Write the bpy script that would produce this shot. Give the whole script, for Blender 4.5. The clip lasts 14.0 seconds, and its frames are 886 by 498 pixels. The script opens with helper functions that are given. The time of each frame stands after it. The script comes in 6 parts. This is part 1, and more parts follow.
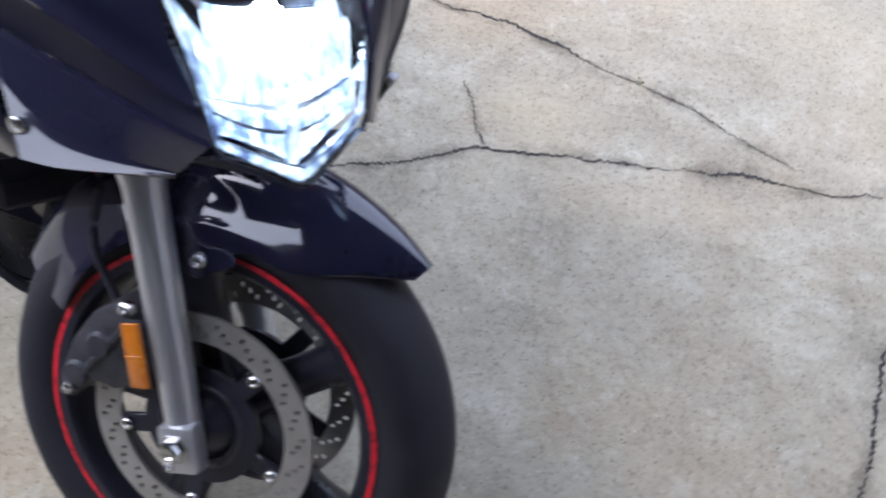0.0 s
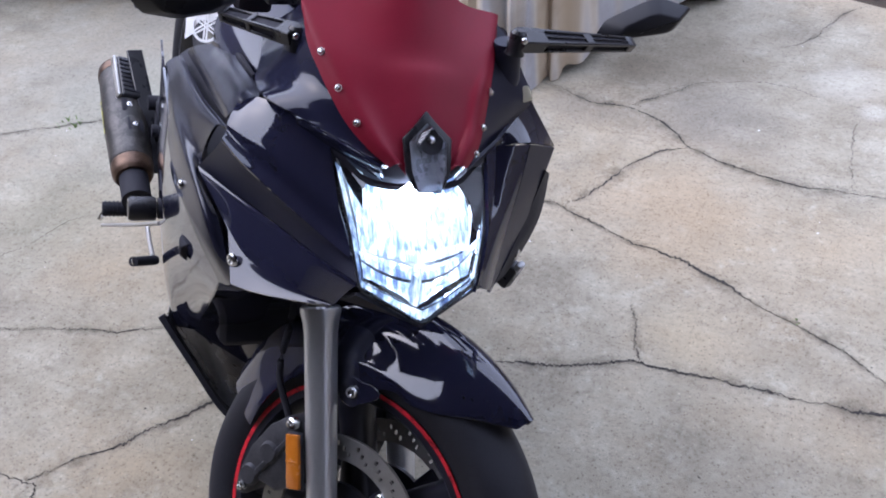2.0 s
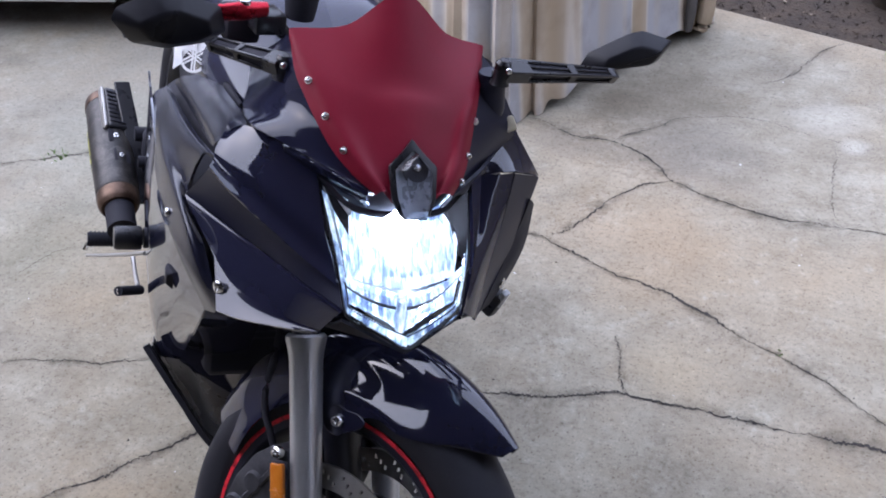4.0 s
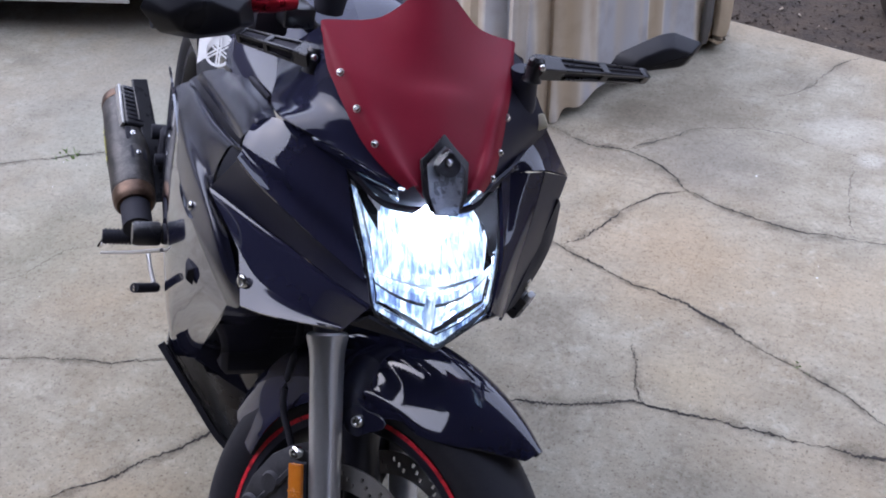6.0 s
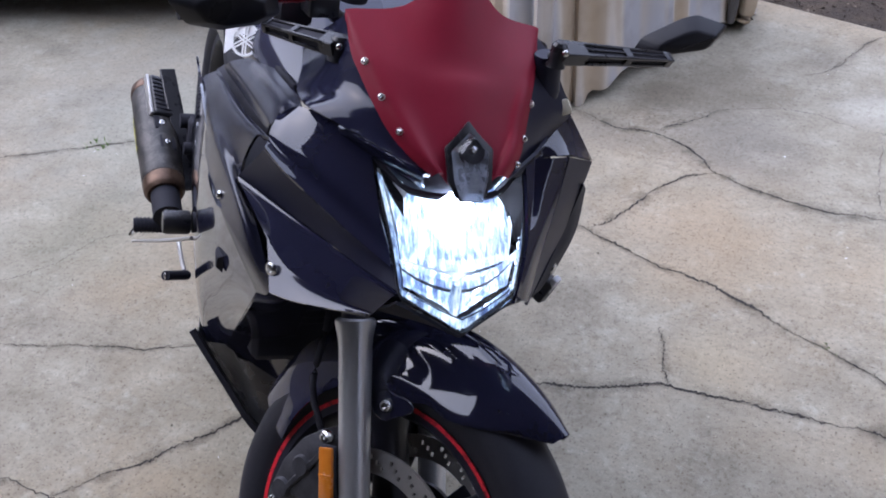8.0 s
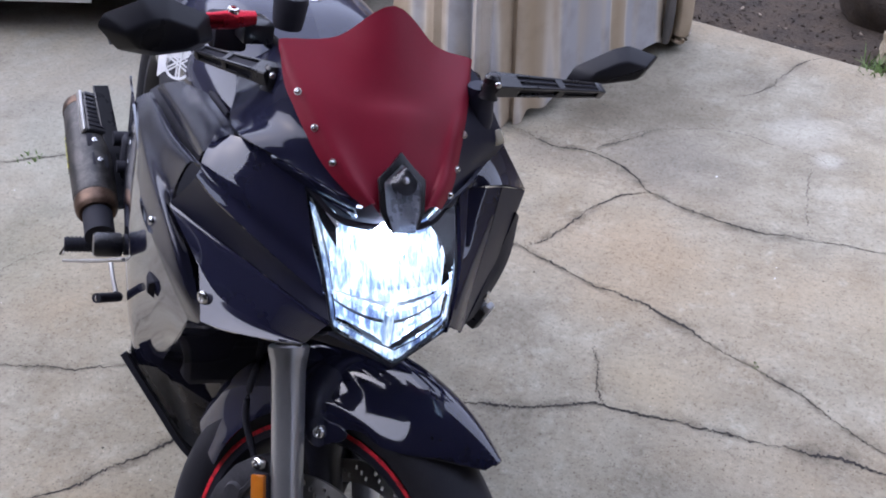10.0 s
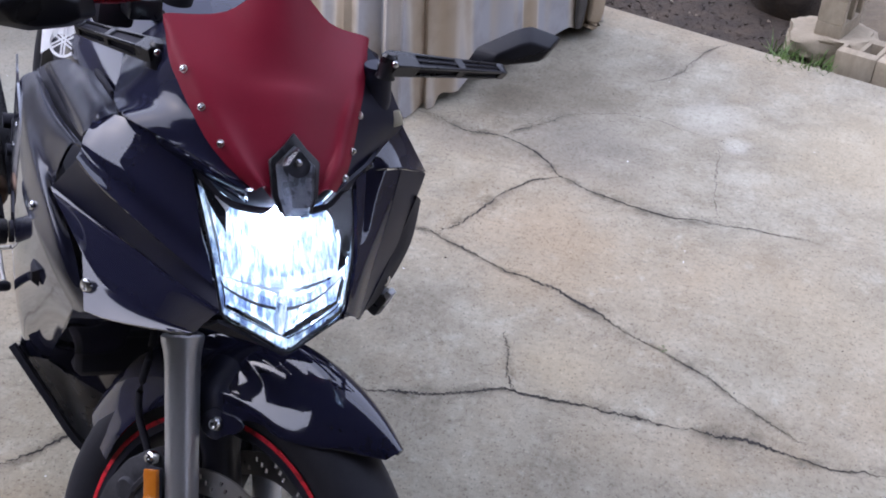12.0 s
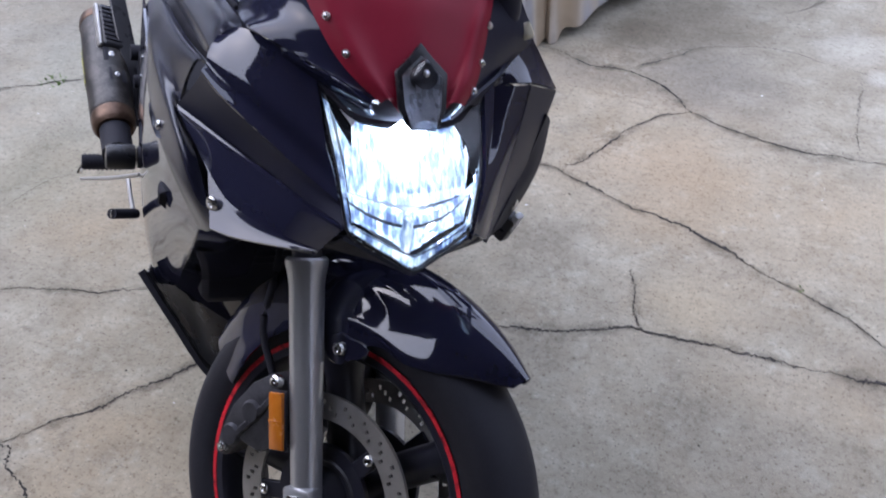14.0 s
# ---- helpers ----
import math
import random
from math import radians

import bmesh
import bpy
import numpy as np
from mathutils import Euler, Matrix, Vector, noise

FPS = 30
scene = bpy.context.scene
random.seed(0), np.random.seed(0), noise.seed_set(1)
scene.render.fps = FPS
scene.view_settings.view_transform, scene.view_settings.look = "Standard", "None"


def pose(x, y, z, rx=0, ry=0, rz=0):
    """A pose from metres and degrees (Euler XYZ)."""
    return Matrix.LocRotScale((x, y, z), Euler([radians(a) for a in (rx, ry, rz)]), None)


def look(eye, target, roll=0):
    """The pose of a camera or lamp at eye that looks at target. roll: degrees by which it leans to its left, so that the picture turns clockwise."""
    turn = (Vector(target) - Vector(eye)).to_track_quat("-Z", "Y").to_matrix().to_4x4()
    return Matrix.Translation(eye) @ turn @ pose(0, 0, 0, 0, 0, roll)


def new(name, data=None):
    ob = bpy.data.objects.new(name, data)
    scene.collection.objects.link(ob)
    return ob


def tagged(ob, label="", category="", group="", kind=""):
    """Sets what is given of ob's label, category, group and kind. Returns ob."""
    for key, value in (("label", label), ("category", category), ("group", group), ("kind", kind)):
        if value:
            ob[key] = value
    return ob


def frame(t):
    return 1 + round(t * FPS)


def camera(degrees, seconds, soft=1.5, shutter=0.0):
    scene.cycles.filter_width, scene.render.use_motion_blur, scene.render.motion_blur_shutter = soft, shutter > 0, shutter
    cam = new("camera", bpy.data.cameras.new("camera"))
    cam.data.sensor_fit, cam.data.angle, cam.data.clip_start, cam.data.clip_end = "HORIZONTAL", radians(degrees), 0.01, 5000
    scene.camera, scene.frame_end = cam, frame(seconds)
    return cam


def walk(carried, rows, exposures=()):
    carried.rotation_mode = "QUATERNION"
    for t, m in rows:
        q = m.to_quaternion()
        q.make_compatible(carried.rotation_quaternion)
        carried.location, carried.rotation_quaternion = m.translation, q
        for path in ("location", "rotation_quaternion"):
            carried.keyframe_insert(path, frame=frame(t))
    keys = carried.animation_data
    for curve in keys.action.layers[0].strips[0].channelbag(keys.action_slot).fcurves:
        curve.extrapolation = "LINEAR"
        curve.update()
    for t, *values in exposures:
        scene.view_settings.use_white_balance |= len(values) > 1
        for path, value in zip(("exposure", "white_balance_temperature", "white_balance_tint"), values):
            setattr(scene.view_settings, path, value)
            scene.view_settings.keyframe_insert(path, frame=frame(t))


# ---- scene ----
from mathutils.bvhtree import BVHTree

cam = camera(46.5, 14.0, 1.9, 0.45)
PATH = [
    (0, (0.453, -0.583, 1.426), (0.243, 0.662, -0.125), 2.5),
    (0.2, (0.538, -0.557, 1.421), (0.265, 0.682, -0.125), 3.6),
    (0.4, (0.609, -0.572, 1.432), (0.083, 0.671, -0.045), 1.0),
    (0.5, (0.629, -0.597, 1.444), (0.030, 0.595, 0.023), -1.1),
    (0.6, (0.641, -0.615, 1.463), (-0.002, 0.612, 0.021), -1.2),
    (0.8, (0.678, -0.668, 1.500), (-0.061, 0.614, 0.154), -5.4),
    (1, (0.675, -0.682, 1.500), (-0.040, 0.692, 0.235), -3.3),
    (1.2, (0.685, -0.724, 1.531), (-0.094, 0.702, 0.364), -3.4),
    (1.5, (0.681, -0.769, 1.543), (-0.102, 0.682, 0.411), -2.1),
    (2, (0.693, -0.802, 1.547), (-0.062, 0.615, 0.355), -3.5),
    (2.5, (0.702, -0.820, 1.543), (-0.040, 0.666, 0.428), -1.0),
    (4.8, (0.689, -0.813, 1.544), (-0.064, 0.645, 0.401), -3.7),
    (5, (0.683, -0.821, 1.542), (-0.081, 0.646, 0.418), -3.4),
    (5.5, (0.670, -0.828, 1.529), (-0.108, 0.620, 0.390), -3.3),
    (6, (0.664, -0.825, 1.518), (-0.087, 0.655, 0.402), -1.7),
    (6.5, (0.672, -0.828, 1.521), (-0.084, 0.651, 0.407), -2.1),
    (7, (0.673, -0.831, 1.524), (-0.083, 0.653, 0.417), -2.2),
    (7.5, (0.669, -0.825, 1.526), (-0.097, 0.627, 0.383), -3.1),
    (8, (0.671, -0.831, 1.527), (-0.122, 0.608, 0.387), -3.4),
    (8.2, (0.665, -0.823, 1.521), (-0.066, 0.665, 0.401), -1.1),
    (10.3, (0.679, -0.814, 1.554), (0.003, 0.685, 0.417), -0.8),
    (10.5, (0.680, -0.810, 1.551), (0.061, 0.674, 0.362), 0.2),
    (11, (0.678, -0.802, 1.543), (0.078, 0.703, 0.371), 1.3),
    (11.5, (0.686, -0.789, 1.529), (0.116, 0.717, 0.342), 1.5),
    (12, (0.694, -0.780, 1.530), (0.145, 0.760, 0.379), 1.8),
    (12.5, (0.679, -0.767, 1.527), (-0.012, 0.713, 0.373), 0.0),
    (13, (0.674, -0.763, 1.527), (-0.025, 0.673, 0.323), -0.2),
    (13.5, (0.674, -0.758, 1.520), (-0.092, 0.632, 0.302), -2.1),
    (14, (0.672, -0.769, 1.468), (-0.061, 0.631, 0.244), -2.6),
]
EXPOSURES = [(0.0, 0.96, 5540, 15), (0.6, 0.77, 5550, 16), (1.2, 0.75, 5570, 19), (2.5, 0.75, 5570, 19), (5.0, 0.56, 5570, 19), (8.2, 0.54, 5570, 19), (11.0, 0.56, 5610, 20), (14.0, 0.54, 5590, 18)]
walk(cam, [(t, look(eye, target, roll)) for t, eye, target, roll in PATH], EXPOSURES)

# ---- world and light ----
world = bpy.data.worlds.new("sky")
scene.world = world
world.use_nodes = True
SUN_UP, SUN_TURN = radians(48), radians(-98)
sky = world.node_tree.nodes.new("ShaderNodeTexSky")
sky.sky_type, sky.sun_disc = "NISHITA", False
sky.sun_elevation, sky.sun_rotation = SUN_UP, SUN_TURN
sky.air_density, sky.dust_density, sky.ozone_density = 1.0, 5.0, 1.0
back = world.node_tree.nodes["Background"]
back.inputs["Strength"].default_value = 0.15
# a thin, even cloud cover over the sky
veil = world.node_tree.nodes.new("ShaderNodeMix")
veil.data_type = "RGBA"
veil.inputs["Factor"].default_value = 0.65
veil.inputs["B"].default_value = (13.0, 13.4, 14.8, 1.0)
world.node_tree.links.new(sky.outputs["Color"], veil.inputs["A"])
world.node_tree.links.new(veil.outputs["Result"], back.inputs["Color"])
sun = new("sun", bpy.data.lights.new("sun", "SUN"))
sun.data.energy, sun.data.angle, sun.data.color = 1.2, radians(85), (1.0, 0.95, 0.88)
sun.matrix_world = look((6 * math.cos(SUN_UP) * math.sin(SUN_TURN), 6 * math.cos(SUN_UP) * math.cos(SUN_TURN), 6 * math.sin(SUN_UP)), (0, 0, 0))


# ---- materials ----
def nodes_of(name):
    m = bpy.data.materials.new(name)
    m.use_nodes = True
    return m, m.node_tree.nodes, m.node_tree.links, m.node_tree.nodes["Principled BSDF"]


def noise_node(nodes, links, scale, detail=6.0, rough=0.6, coords=None):
    n = nodes.new("ShaderNodeTexNoise")
    n.inputs["Scale"].default_value = scale
    n.inputs["Detail"].default_value = detail
    n.inputs["Roughness"].default_value = rough
    if coords is None:
        c = nodes.new("ShaderNodeTexCoord")
        coords = c.outputs["Object"]
    links.new(coords, n.inputs["Vector"])
    return n


def ramp_node(nodes, links, source, stops):
    r = nodes.new("ShaderNodeValToRGB")
    while len(r.color_ramp.elements) < len(stops):
        r.color_ramp.elements.new(0.5)
    for e, (at, col) in zip(r.color_ramp.elements, stops):
        e.position, e.color = at, (*col, 1.0)
    links.new(source, r.inputs["Fac"])
    return r


def mix_node(nodes, links, kind, fac, a, b):
    m = nodes.new("ShaderNodeMix")
    m.data_type, m.blend_type = "RGBA", kind
    for value, socket in ((fac, m.inputs["Factor"]), (a, m.inputs["A"]), (b, m.inputs["B"])):
        if isinstance(value, bpy.types.NodeSocket):
            links.new(value, socket)
        elif isinstance(value, tuple):
            socket.default_value = (*value, 1.0)
        else:
            socket.default_value = value
    return m.outputs["Result"]


def bump_node(nodes, links, height, bsdf, strength=0.2, distance=0.002):
    b = nodes.new("ShaderNodeBump")
    b.inputs["Strength"].default_value, b.inputs["Distance"].default_value = strength, distance
    links.new(height, b.inputs["Height"])
    links.new(b.outputs["Normal"], bsdf.inputs["Normal"])
    return b


def surface(name, dark, light, rough=0.5, metal=0.0, scale=20.0, fine=200.0, bump=0.1, bump_depth=0.001, coat=0.0, rough_span=0.1, specular=0.5, middle=0.5, spread=0.2):
    """A surface whose colour wanders between two tones at a coarse and a fine scale, with grain in relief and in gloss."""
    m, nodes, links, bsdf = nodes_of(name)
    coarse = noise_node(nodes, links, scale)
    grain = noise_node(nodes, links, fine, 3.0)
    add = nodes.new("ShaderNodeMath")
    add.operation = "MULTIPLY_ADD"
    links.new(grain.outputs["Fac"], add.inputs[0])
    add.inputs[1].default_value = 0.35
    links.new(coarse.outputs["Fac"], add.inputs[2])
    r = ramp_node(nodes, links, add.outputs[0], [(middle + 0.17 - spread, dark), (middle + 0.17 + spread, light)])
    links.new(r.outputs["Color"], bsdf.inputs["Base Color"])
    span = nodes.new("ShaderNodeMapRange")
    links.new(coarse.outputs["Fac"], span.inputs["Value"])
    span.inputs["From Min"].default_value, span.inputs["From Max"].default_value = 0.3, 0.7
    span.inputs["To Min"].default_value, span.inputs["To Max"].default_value = max(rough - rough_span, 0.02), min(rough + rough_span, 1.0)
    links.new(span.outputs["Result"], bsdf.inputs["Roughness"])
    bsdf.inputs["Metallic"].default_value = metal
    bsdf.inputs["Specular IOR Level"].default_value = specular
    bsdf.inputs["Coat Weight"].default_value = coat
    bsdf.inputs["Coat Roughness"].default_value = 0.04
    bsdf.inputs["Coat IOR"].default_value = 1.5
    if bump:
        bump_node(nodes, links, grain.outputs["Fac"], bsdf, bump, bump_depth)
    return m


def concrete_material():
    """Old poured concrete: sandy grey with rusty and pale blooms, ragged stains, pits and grains."""
    m, nodes, links, bsdf = nodes_of("worn_concrete")
    c = nodes.new("ShaderNodeTexCoord")

    def moved(x, y, stretch=1.0):
        shift = nodes.new("ShaderNodeMapping")
        shift.inputs["Location"].default_value = (x, y, 0.0)
        shift.inputs["Scale"].default_value = (1.0, stretch, 1.0)
        links.new(c.outputs["Object"], shift.inputs["Vector"])
        return shift.outputs["Vector"]

    def veil_over(col, vector, scale, detail, rough, start, end, most, colour, kind="MIX"):
        n = noise_node(nodes, links, scale, detail, rough, vector)
        r = ramp_node(nodes, links, n.outputs["Fac"], [(start, (0.0, 0.0, 0.0)), (end, (most, most, most))])
        return mix_node(nodes, links, kind, r.outputs["Color"], col, colour)

    mid = noise_node(nodes, links, 5.5, 12.0, 0.72)
    fine = noise_node(nodes, links, 75.0, 6.0, 0.8)
    base = ramp_node(nodes, links, mid.outputs["Fac"], [(0.33, (0.208, 0.188, 0.150)), (0.46, (0.276, 0.253, 0.207)), (0.56, (0.320, 0.297, 0.248)), (0.68, (0.378, 0.355, 0.304))])
    col = base.outputs["Color"]
    col = veil_over(col, moved(3.1, 8.4), 1.1, 6.0, 0.6, 0.47, 0.64, 0.62, (0.35, 0.285, 0.205))
    col = veil_over(col, moved(7.3, 2.1), 1.6, 10.0, 0.74, 0.53, 0.62, 0.40, (0.185, 0.168, 0.140))
    col = veil_over(col, moved(1.7, 5.9), 2.4, 12.0, 0.80, 0.55, 0.63, 0.40, (0.43, 0.415, 0.370))
    col = veil_over(col, moved(9.2, 4.4), 6.5, 12.0, 0.82, 0.56, 0.62, 0.36, (0.44, 0.43, 0.385))
    col = veil_over(col, moved(2.2, 0.4), 9.0, 10.0, 0.80, 0.56, 0.63, 0.42, (0.180, 0.163, 0.138))
    col = veil_over(col, moved(4.6, 7.7), 15.0, 12.0, 0.85, 0.555, 0.60, 0.40, (0.190, 0.170, 0.140))
    col = veil_over(col, moved(8.8, 1.3), 20.0, 12.0, 0.85, 0.57, 0.615, 0.38, (0.47, 0.455, 0.41))
    # single stains: rusty and sandy blooms, a pale wash and dark tones; those by the cloth cover paint its shadow along
    # with brown damp
    ragged = noise_node(nodes, links, 6.0, 8.0, 0.7, moved(6.0, 3.0))
    for x, y, size, tone, most in ((0.17, 1.44, 0.30, (0.36, 0.27, 0.18), 0.42), (0.36, 0.94, 0.17, (0.39, 0.33, 0.235), 0.42), (0.50, 2.28, 0.16, (0.44, 0.425, 0.385), 0.65), (1.05, 2.20, 0.55, (0.40, 0.345, 0.255), 0.55), (0.95, 1.35, 0.40, (0.37, 0.32, 0.24), 0.40), (-1.55, 1.75, 1.10, (0.285, 0.285, 0.270), 0.55), (-0.95, 2.60, 0.80, (0.255, 0.255, 0.245), 0.50), (-1.45, 1.35, 0.50, (0.27, 0.275, 0.235), 0.50), (0.60, 2.12, 0.07, (0.47, 0.455, 0.42), 0.7), (0.33, 1.72, 0.20, (0.25, 0.215, 0.165), 0.45), (0.62, 0.55, 0.22, (0.22, 0.205, 0.175), 0.40), (0.30, 2.60, 0.12, (0.19, 0.17, 0.14), 0.55), (0.42, 2.78, 0.10, (0.19, 0.17, 0.14), 0.5), (0.02, 2.30, 0.34, (0.150, 0.132, 0.102), 0.62), (-0.16, 2.14, 0.22, (0.135, 0.115, 0.086), 0.70), (-0.22, 1.86, 0.16, (0.17, 0.155, 0.135), 0.55), (0.20, 1.92, 0.30, (0.195, 0.182, 0.165), 0.55), (-1.20, 1.70, 0.30, (0.16, 0.15, 0.12), 0.45), (-1.35, 0.75, 0.35, (0.22, 0.215, 0.165), 0.45)):
        apart = nodes.new("ShaderNodeVectorMath")
        apart.operation = "DISTANCE"
        links.new(c.outputs["Object"], apart.inputs[0])
        apart.inputs[1].default_value = (x, y, 0.0)
        near = nodes.new("ShaderNodeMath")
        near.operation = "MULTIPLY_ADD"
        links.new(ragged.outputs["Fac"], near.inputs[0])
        near.inputs[1].default_value = 1.3 * size
        links.new(apart.outputs["Value"], near.inputs[2])
        blot = nodes.new("ShaderNodeMapRange")
        blot.interpolation_type = "SMOOTHSTEP"
        links.new(near.outputs[0], blot.inputs["Value"])
        for key, value in (("From Min", 0.75 * size), ("From Max", 1.65 * size), ("To Min", most), ("To Max", 0.0)):
            blot.inputs[key].default_value = value
        col = mix_node(nodes, links, "MIX", blot.outputs["Result"], col, tone)
    speck = ramp_node(nodes, links, fine.outputs["Fac"], [(0.34, (0.58, 0.565, 0.545)), (0.45, (0.95, 0.945, 0.94)), (0.56, (1.02, 1.015, 1.01)), (0.70, (1.20, 1.19, 1.18))])
    col = mix_node(nodes, links, "MULTIPLY", 1.0, col, speck.outputs["Color"])
    pits = nodes.new("ShaderNodeTexVoronoi")
    pits.inputs["Scale"].default_value = 42.0
    pits.inputs["Randomness"].default_value = 1.0
    links.new(c.outputs["Object"], pits.inputs["Vector"])
    pit = ramp_node(nodes, links, pits.outputs["Distance"], [(0.05, (0.42, 0.40, 0.37)), (0.14, (1.0, 1.0, 1.0))])
    where = noise_node(nodes, links, 3.0, 6.0, 0.7, moved(5.0, 1.0))
    some = ramp_node(nodes, links, where.outputs["Fac"], [(0.44, (0.0, 0.0, 0.0)), (0.64, (0.8, 0.8, 0.8))])
    col = mix_node(nodes, links, "MULTIPLY", some.outputs["Color"], col, pit.outputs["Color"])
    # small dark and pale grains of sand in the worn face
    for offset, scale, near, far, tone, most in ((0.0, 75.0, 0.10, 0.17, (0.36, 0.34, 0.31), 0.75), (4.0, 105.0, 0.12, 0.20, (0.55, 0.53, 0.50), 0.65), (8.0, 60.0, 0.07, 0.12, (1.55, 1.52, 1.47), 0.7)):
        grains = nodes.new("ShaderNodeTexVoronoi")
        grains.inputs["Scale"].default_value = scale
        links.new(moved(offset, offset), grains.inputs["Vector"])
        dot = ramp_node(nodes, links, grains.outputs["Distance"], [(near, (most, most, most)), (far, (0.0, 0.0, 0.0))])
        col = mix_node(nodes, links, "MULTIPLY", dot.outputs["Color"], col, tone)
    col = mix_node(nodes, links, "MULTIPLY", 1.0, col, (1.005, 0.998, 0.93))
    links.new(col, bsdf.inputs["Base Color"])
    bsdf.inputs["Roughness"].default_value = 0.85
    bsdf.inputs["Specular IOR Level"].default_value = 0.25
    height = nodes.new("ShaderNodeMath")
    height.operation = "MULTIPLY_ADD"
    links.new(fine.outputs["Fac"], height.inputs[0])
    height.inputs[1].default_value = 0.6
    links.new(mid.outputs["Fac"], height.inputs[2])
    bump_node(nodes, links, height.outputs[0], bsdf, 0.55, 0.005)
    return m


CONCRETE = concrete_material()
CRACK = surface("crack_dirt", (0.012, 0.0105, 0.009), (0.055, 0.048, 0.042), 0.95, scale=60, fine=400, bump=0.5)
BLACK = surface("black_gloss_paint", (0.0150, 0.0160, 0.0340), (0.0185, 0.0196, 0.0405), 0.05, coat=0.6, specular=0.5, scale=6, fine=60, bump=0.0, rough_span=0.03)
SEMI = surface("semi_gloss_black_paint", (0.012, 0.013, 0.024), (0.016, 0.017, 0.031), 0.22, specular=0.45, scale=7, fine=120, bump=0.03, bump_depth=0.0003, rough_span=0.04)
SATIN = surface("satin_black_plastic", (0.013, 0.013, 0.016), (0.021, 0.021, 0.025), 0.30, specular=0.35, scale=15, fine=900, bump=0.12, bump_depth=0.0004)
HOUSING = surface("dull_black_mirror_shell", (0.010, 0.010, 0.013), (0.015, 0.015, 0.019), 0.34, specular=0.18, scale=15, fine=500, bump=0.05, bump_depth=0.0003)
MATTE = surface("matte_black_plastic", (0.020, 0.020, 0.027), (0.030, 0.030, 0.038), 0.68, specular=0.15, scale=15, fine=700, bump=0.2, bump_depth=0.0005)
RED = surface("satin_red_screen", (0.195, 0.0085, 0.024), (0.230, 0.0110, 0.030), 0.50, specular=0.20, scale=8, fine=500, bump=0.04, bump_depth=0.0003, rough_span=0.04)
RED_METAL = surface("red_anodised_metal", (0.36, 0.012, 0.025), (0.48, 0.02, 0.036), 0.25, metal=0.8, scale=20, fine=300, bump=0.0)
RED_TAPE = surface("red_rim_tape", (0.16, 0.004, 0.010), (0.58, 0.012, 0.026), 0.5, middle=0.44, spread=0.1, scale=70, fine=200, bump=0.0)
RUBBER = surface("tyre_rubber", (0.0095, 0.0097, 0.0145), (0.017, 0.0172, 0.0235), 0.66, specular=0.3, scale=25, fine=300, bump=0.25, bump_depth=0.0006)
FORK = surface("silver_fork_paint", (0.50, 0.51, 0.53), (0.57, 0.58, 0.60), 0.30, metal=0.75, rough_span=0.04, scale=6, fine=300, bump=0.03, bump_depth=0.0003)
STEEL = surface("brushed_disc_steel", (0.42, 0.41, 0.39), (0.52, 0.51, 0.49), 0.42, metal=0.85, scale=40, fine=500, bump=0.06, bump_depth=0.0003)
CHROME = surface("bright_bolt_metal", (0.60, 0.60, 0.60), (0.72, 0.72, 0.71), 0.18, metal=1.0, scale=60, fine=400, bump=0.0)
CALIPER = surface("dark_grey_cast_metal", (0.028, 0.029, 0.036), (0.060, 0.061, 0.070), 0.45, metal=0.4, scale=45, fine=200, bump=0.2, bump_depth=0.0006)
RIM = surface("black_wheel_paint", (0.010, 0.0105, 0.018), (0.014, 0.0145, 0.025), 0.36, scale=12, fine=200, bump=0.03, bump_depth=0.0003)
AMBER = surface("amber_reflector", (0.42, 0.125, 0.008), (0.52, 0.17, 0.013), 0.22, scale=40, fine=600, bump=0.3, bump_depth=0.0006, coat=0.6)
CARBON = surface("worn_carbon_sleeve", (0.014, 0.013, 0.013), (0.070, 0.064, 0.060), 0.42, metal=0.2, middle=0.55, spread=0.09, scale=30, fine=220, bump=0.1, bump_depth=0.0005)
HEATED = surface("heat_tinted_steel", (0.045, 0.025, 0.016), (0.14, 0.09, 0.062), 0.38, metal=0.7, scale=25, fine=250, bump=0.08, bump_depth=0.0004)
YELLOW = surface("yellow_label", (0.03, 0.03, 0.02), (0.50, 0.47, 0.08), 0.45, spread=0.08, scale=110, fine=300, bump=0.0)
WHITE = surface("white_decal", (0.80, 0.80, 0.80), (0.86, 0.86, 0.86), 0.35, scale=30, fine=200, bump=0.0)
GREY_TANK = surface("tank_gloss_paint", (0.0150, 0.0160, 0.0340), (0.0185, 0.0196, 0.0405), 0.10, coat=0.0, specular=0.40, scale=6, fine=60, bump=0.0, rough_span=0.03)
LAMP_GREY = surface("grey_lamp_plate", (0.26, 0.28, 0.32), (0.42, 0.44, 0.48), 0.30, metal=0.4, scale=60, fine=200, bump=0.0)
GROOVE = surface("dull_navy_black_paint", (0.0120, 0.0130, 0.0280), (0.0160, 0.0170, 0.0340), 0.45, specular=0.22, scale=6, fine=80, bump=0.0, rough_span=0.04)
GLINT = surface("cream_glint", (0.55, 0.50, 0.36), (0.66, 0.61, 0.46), 0.4, scale=40, fine=200, bump=0.0)
PALE = surface("pale_grey_plastic", (0.50, 0.51, 0.54), (0.58, 0.59, 0.62), 0.35, scale=10, fine=200, bump=0.0)


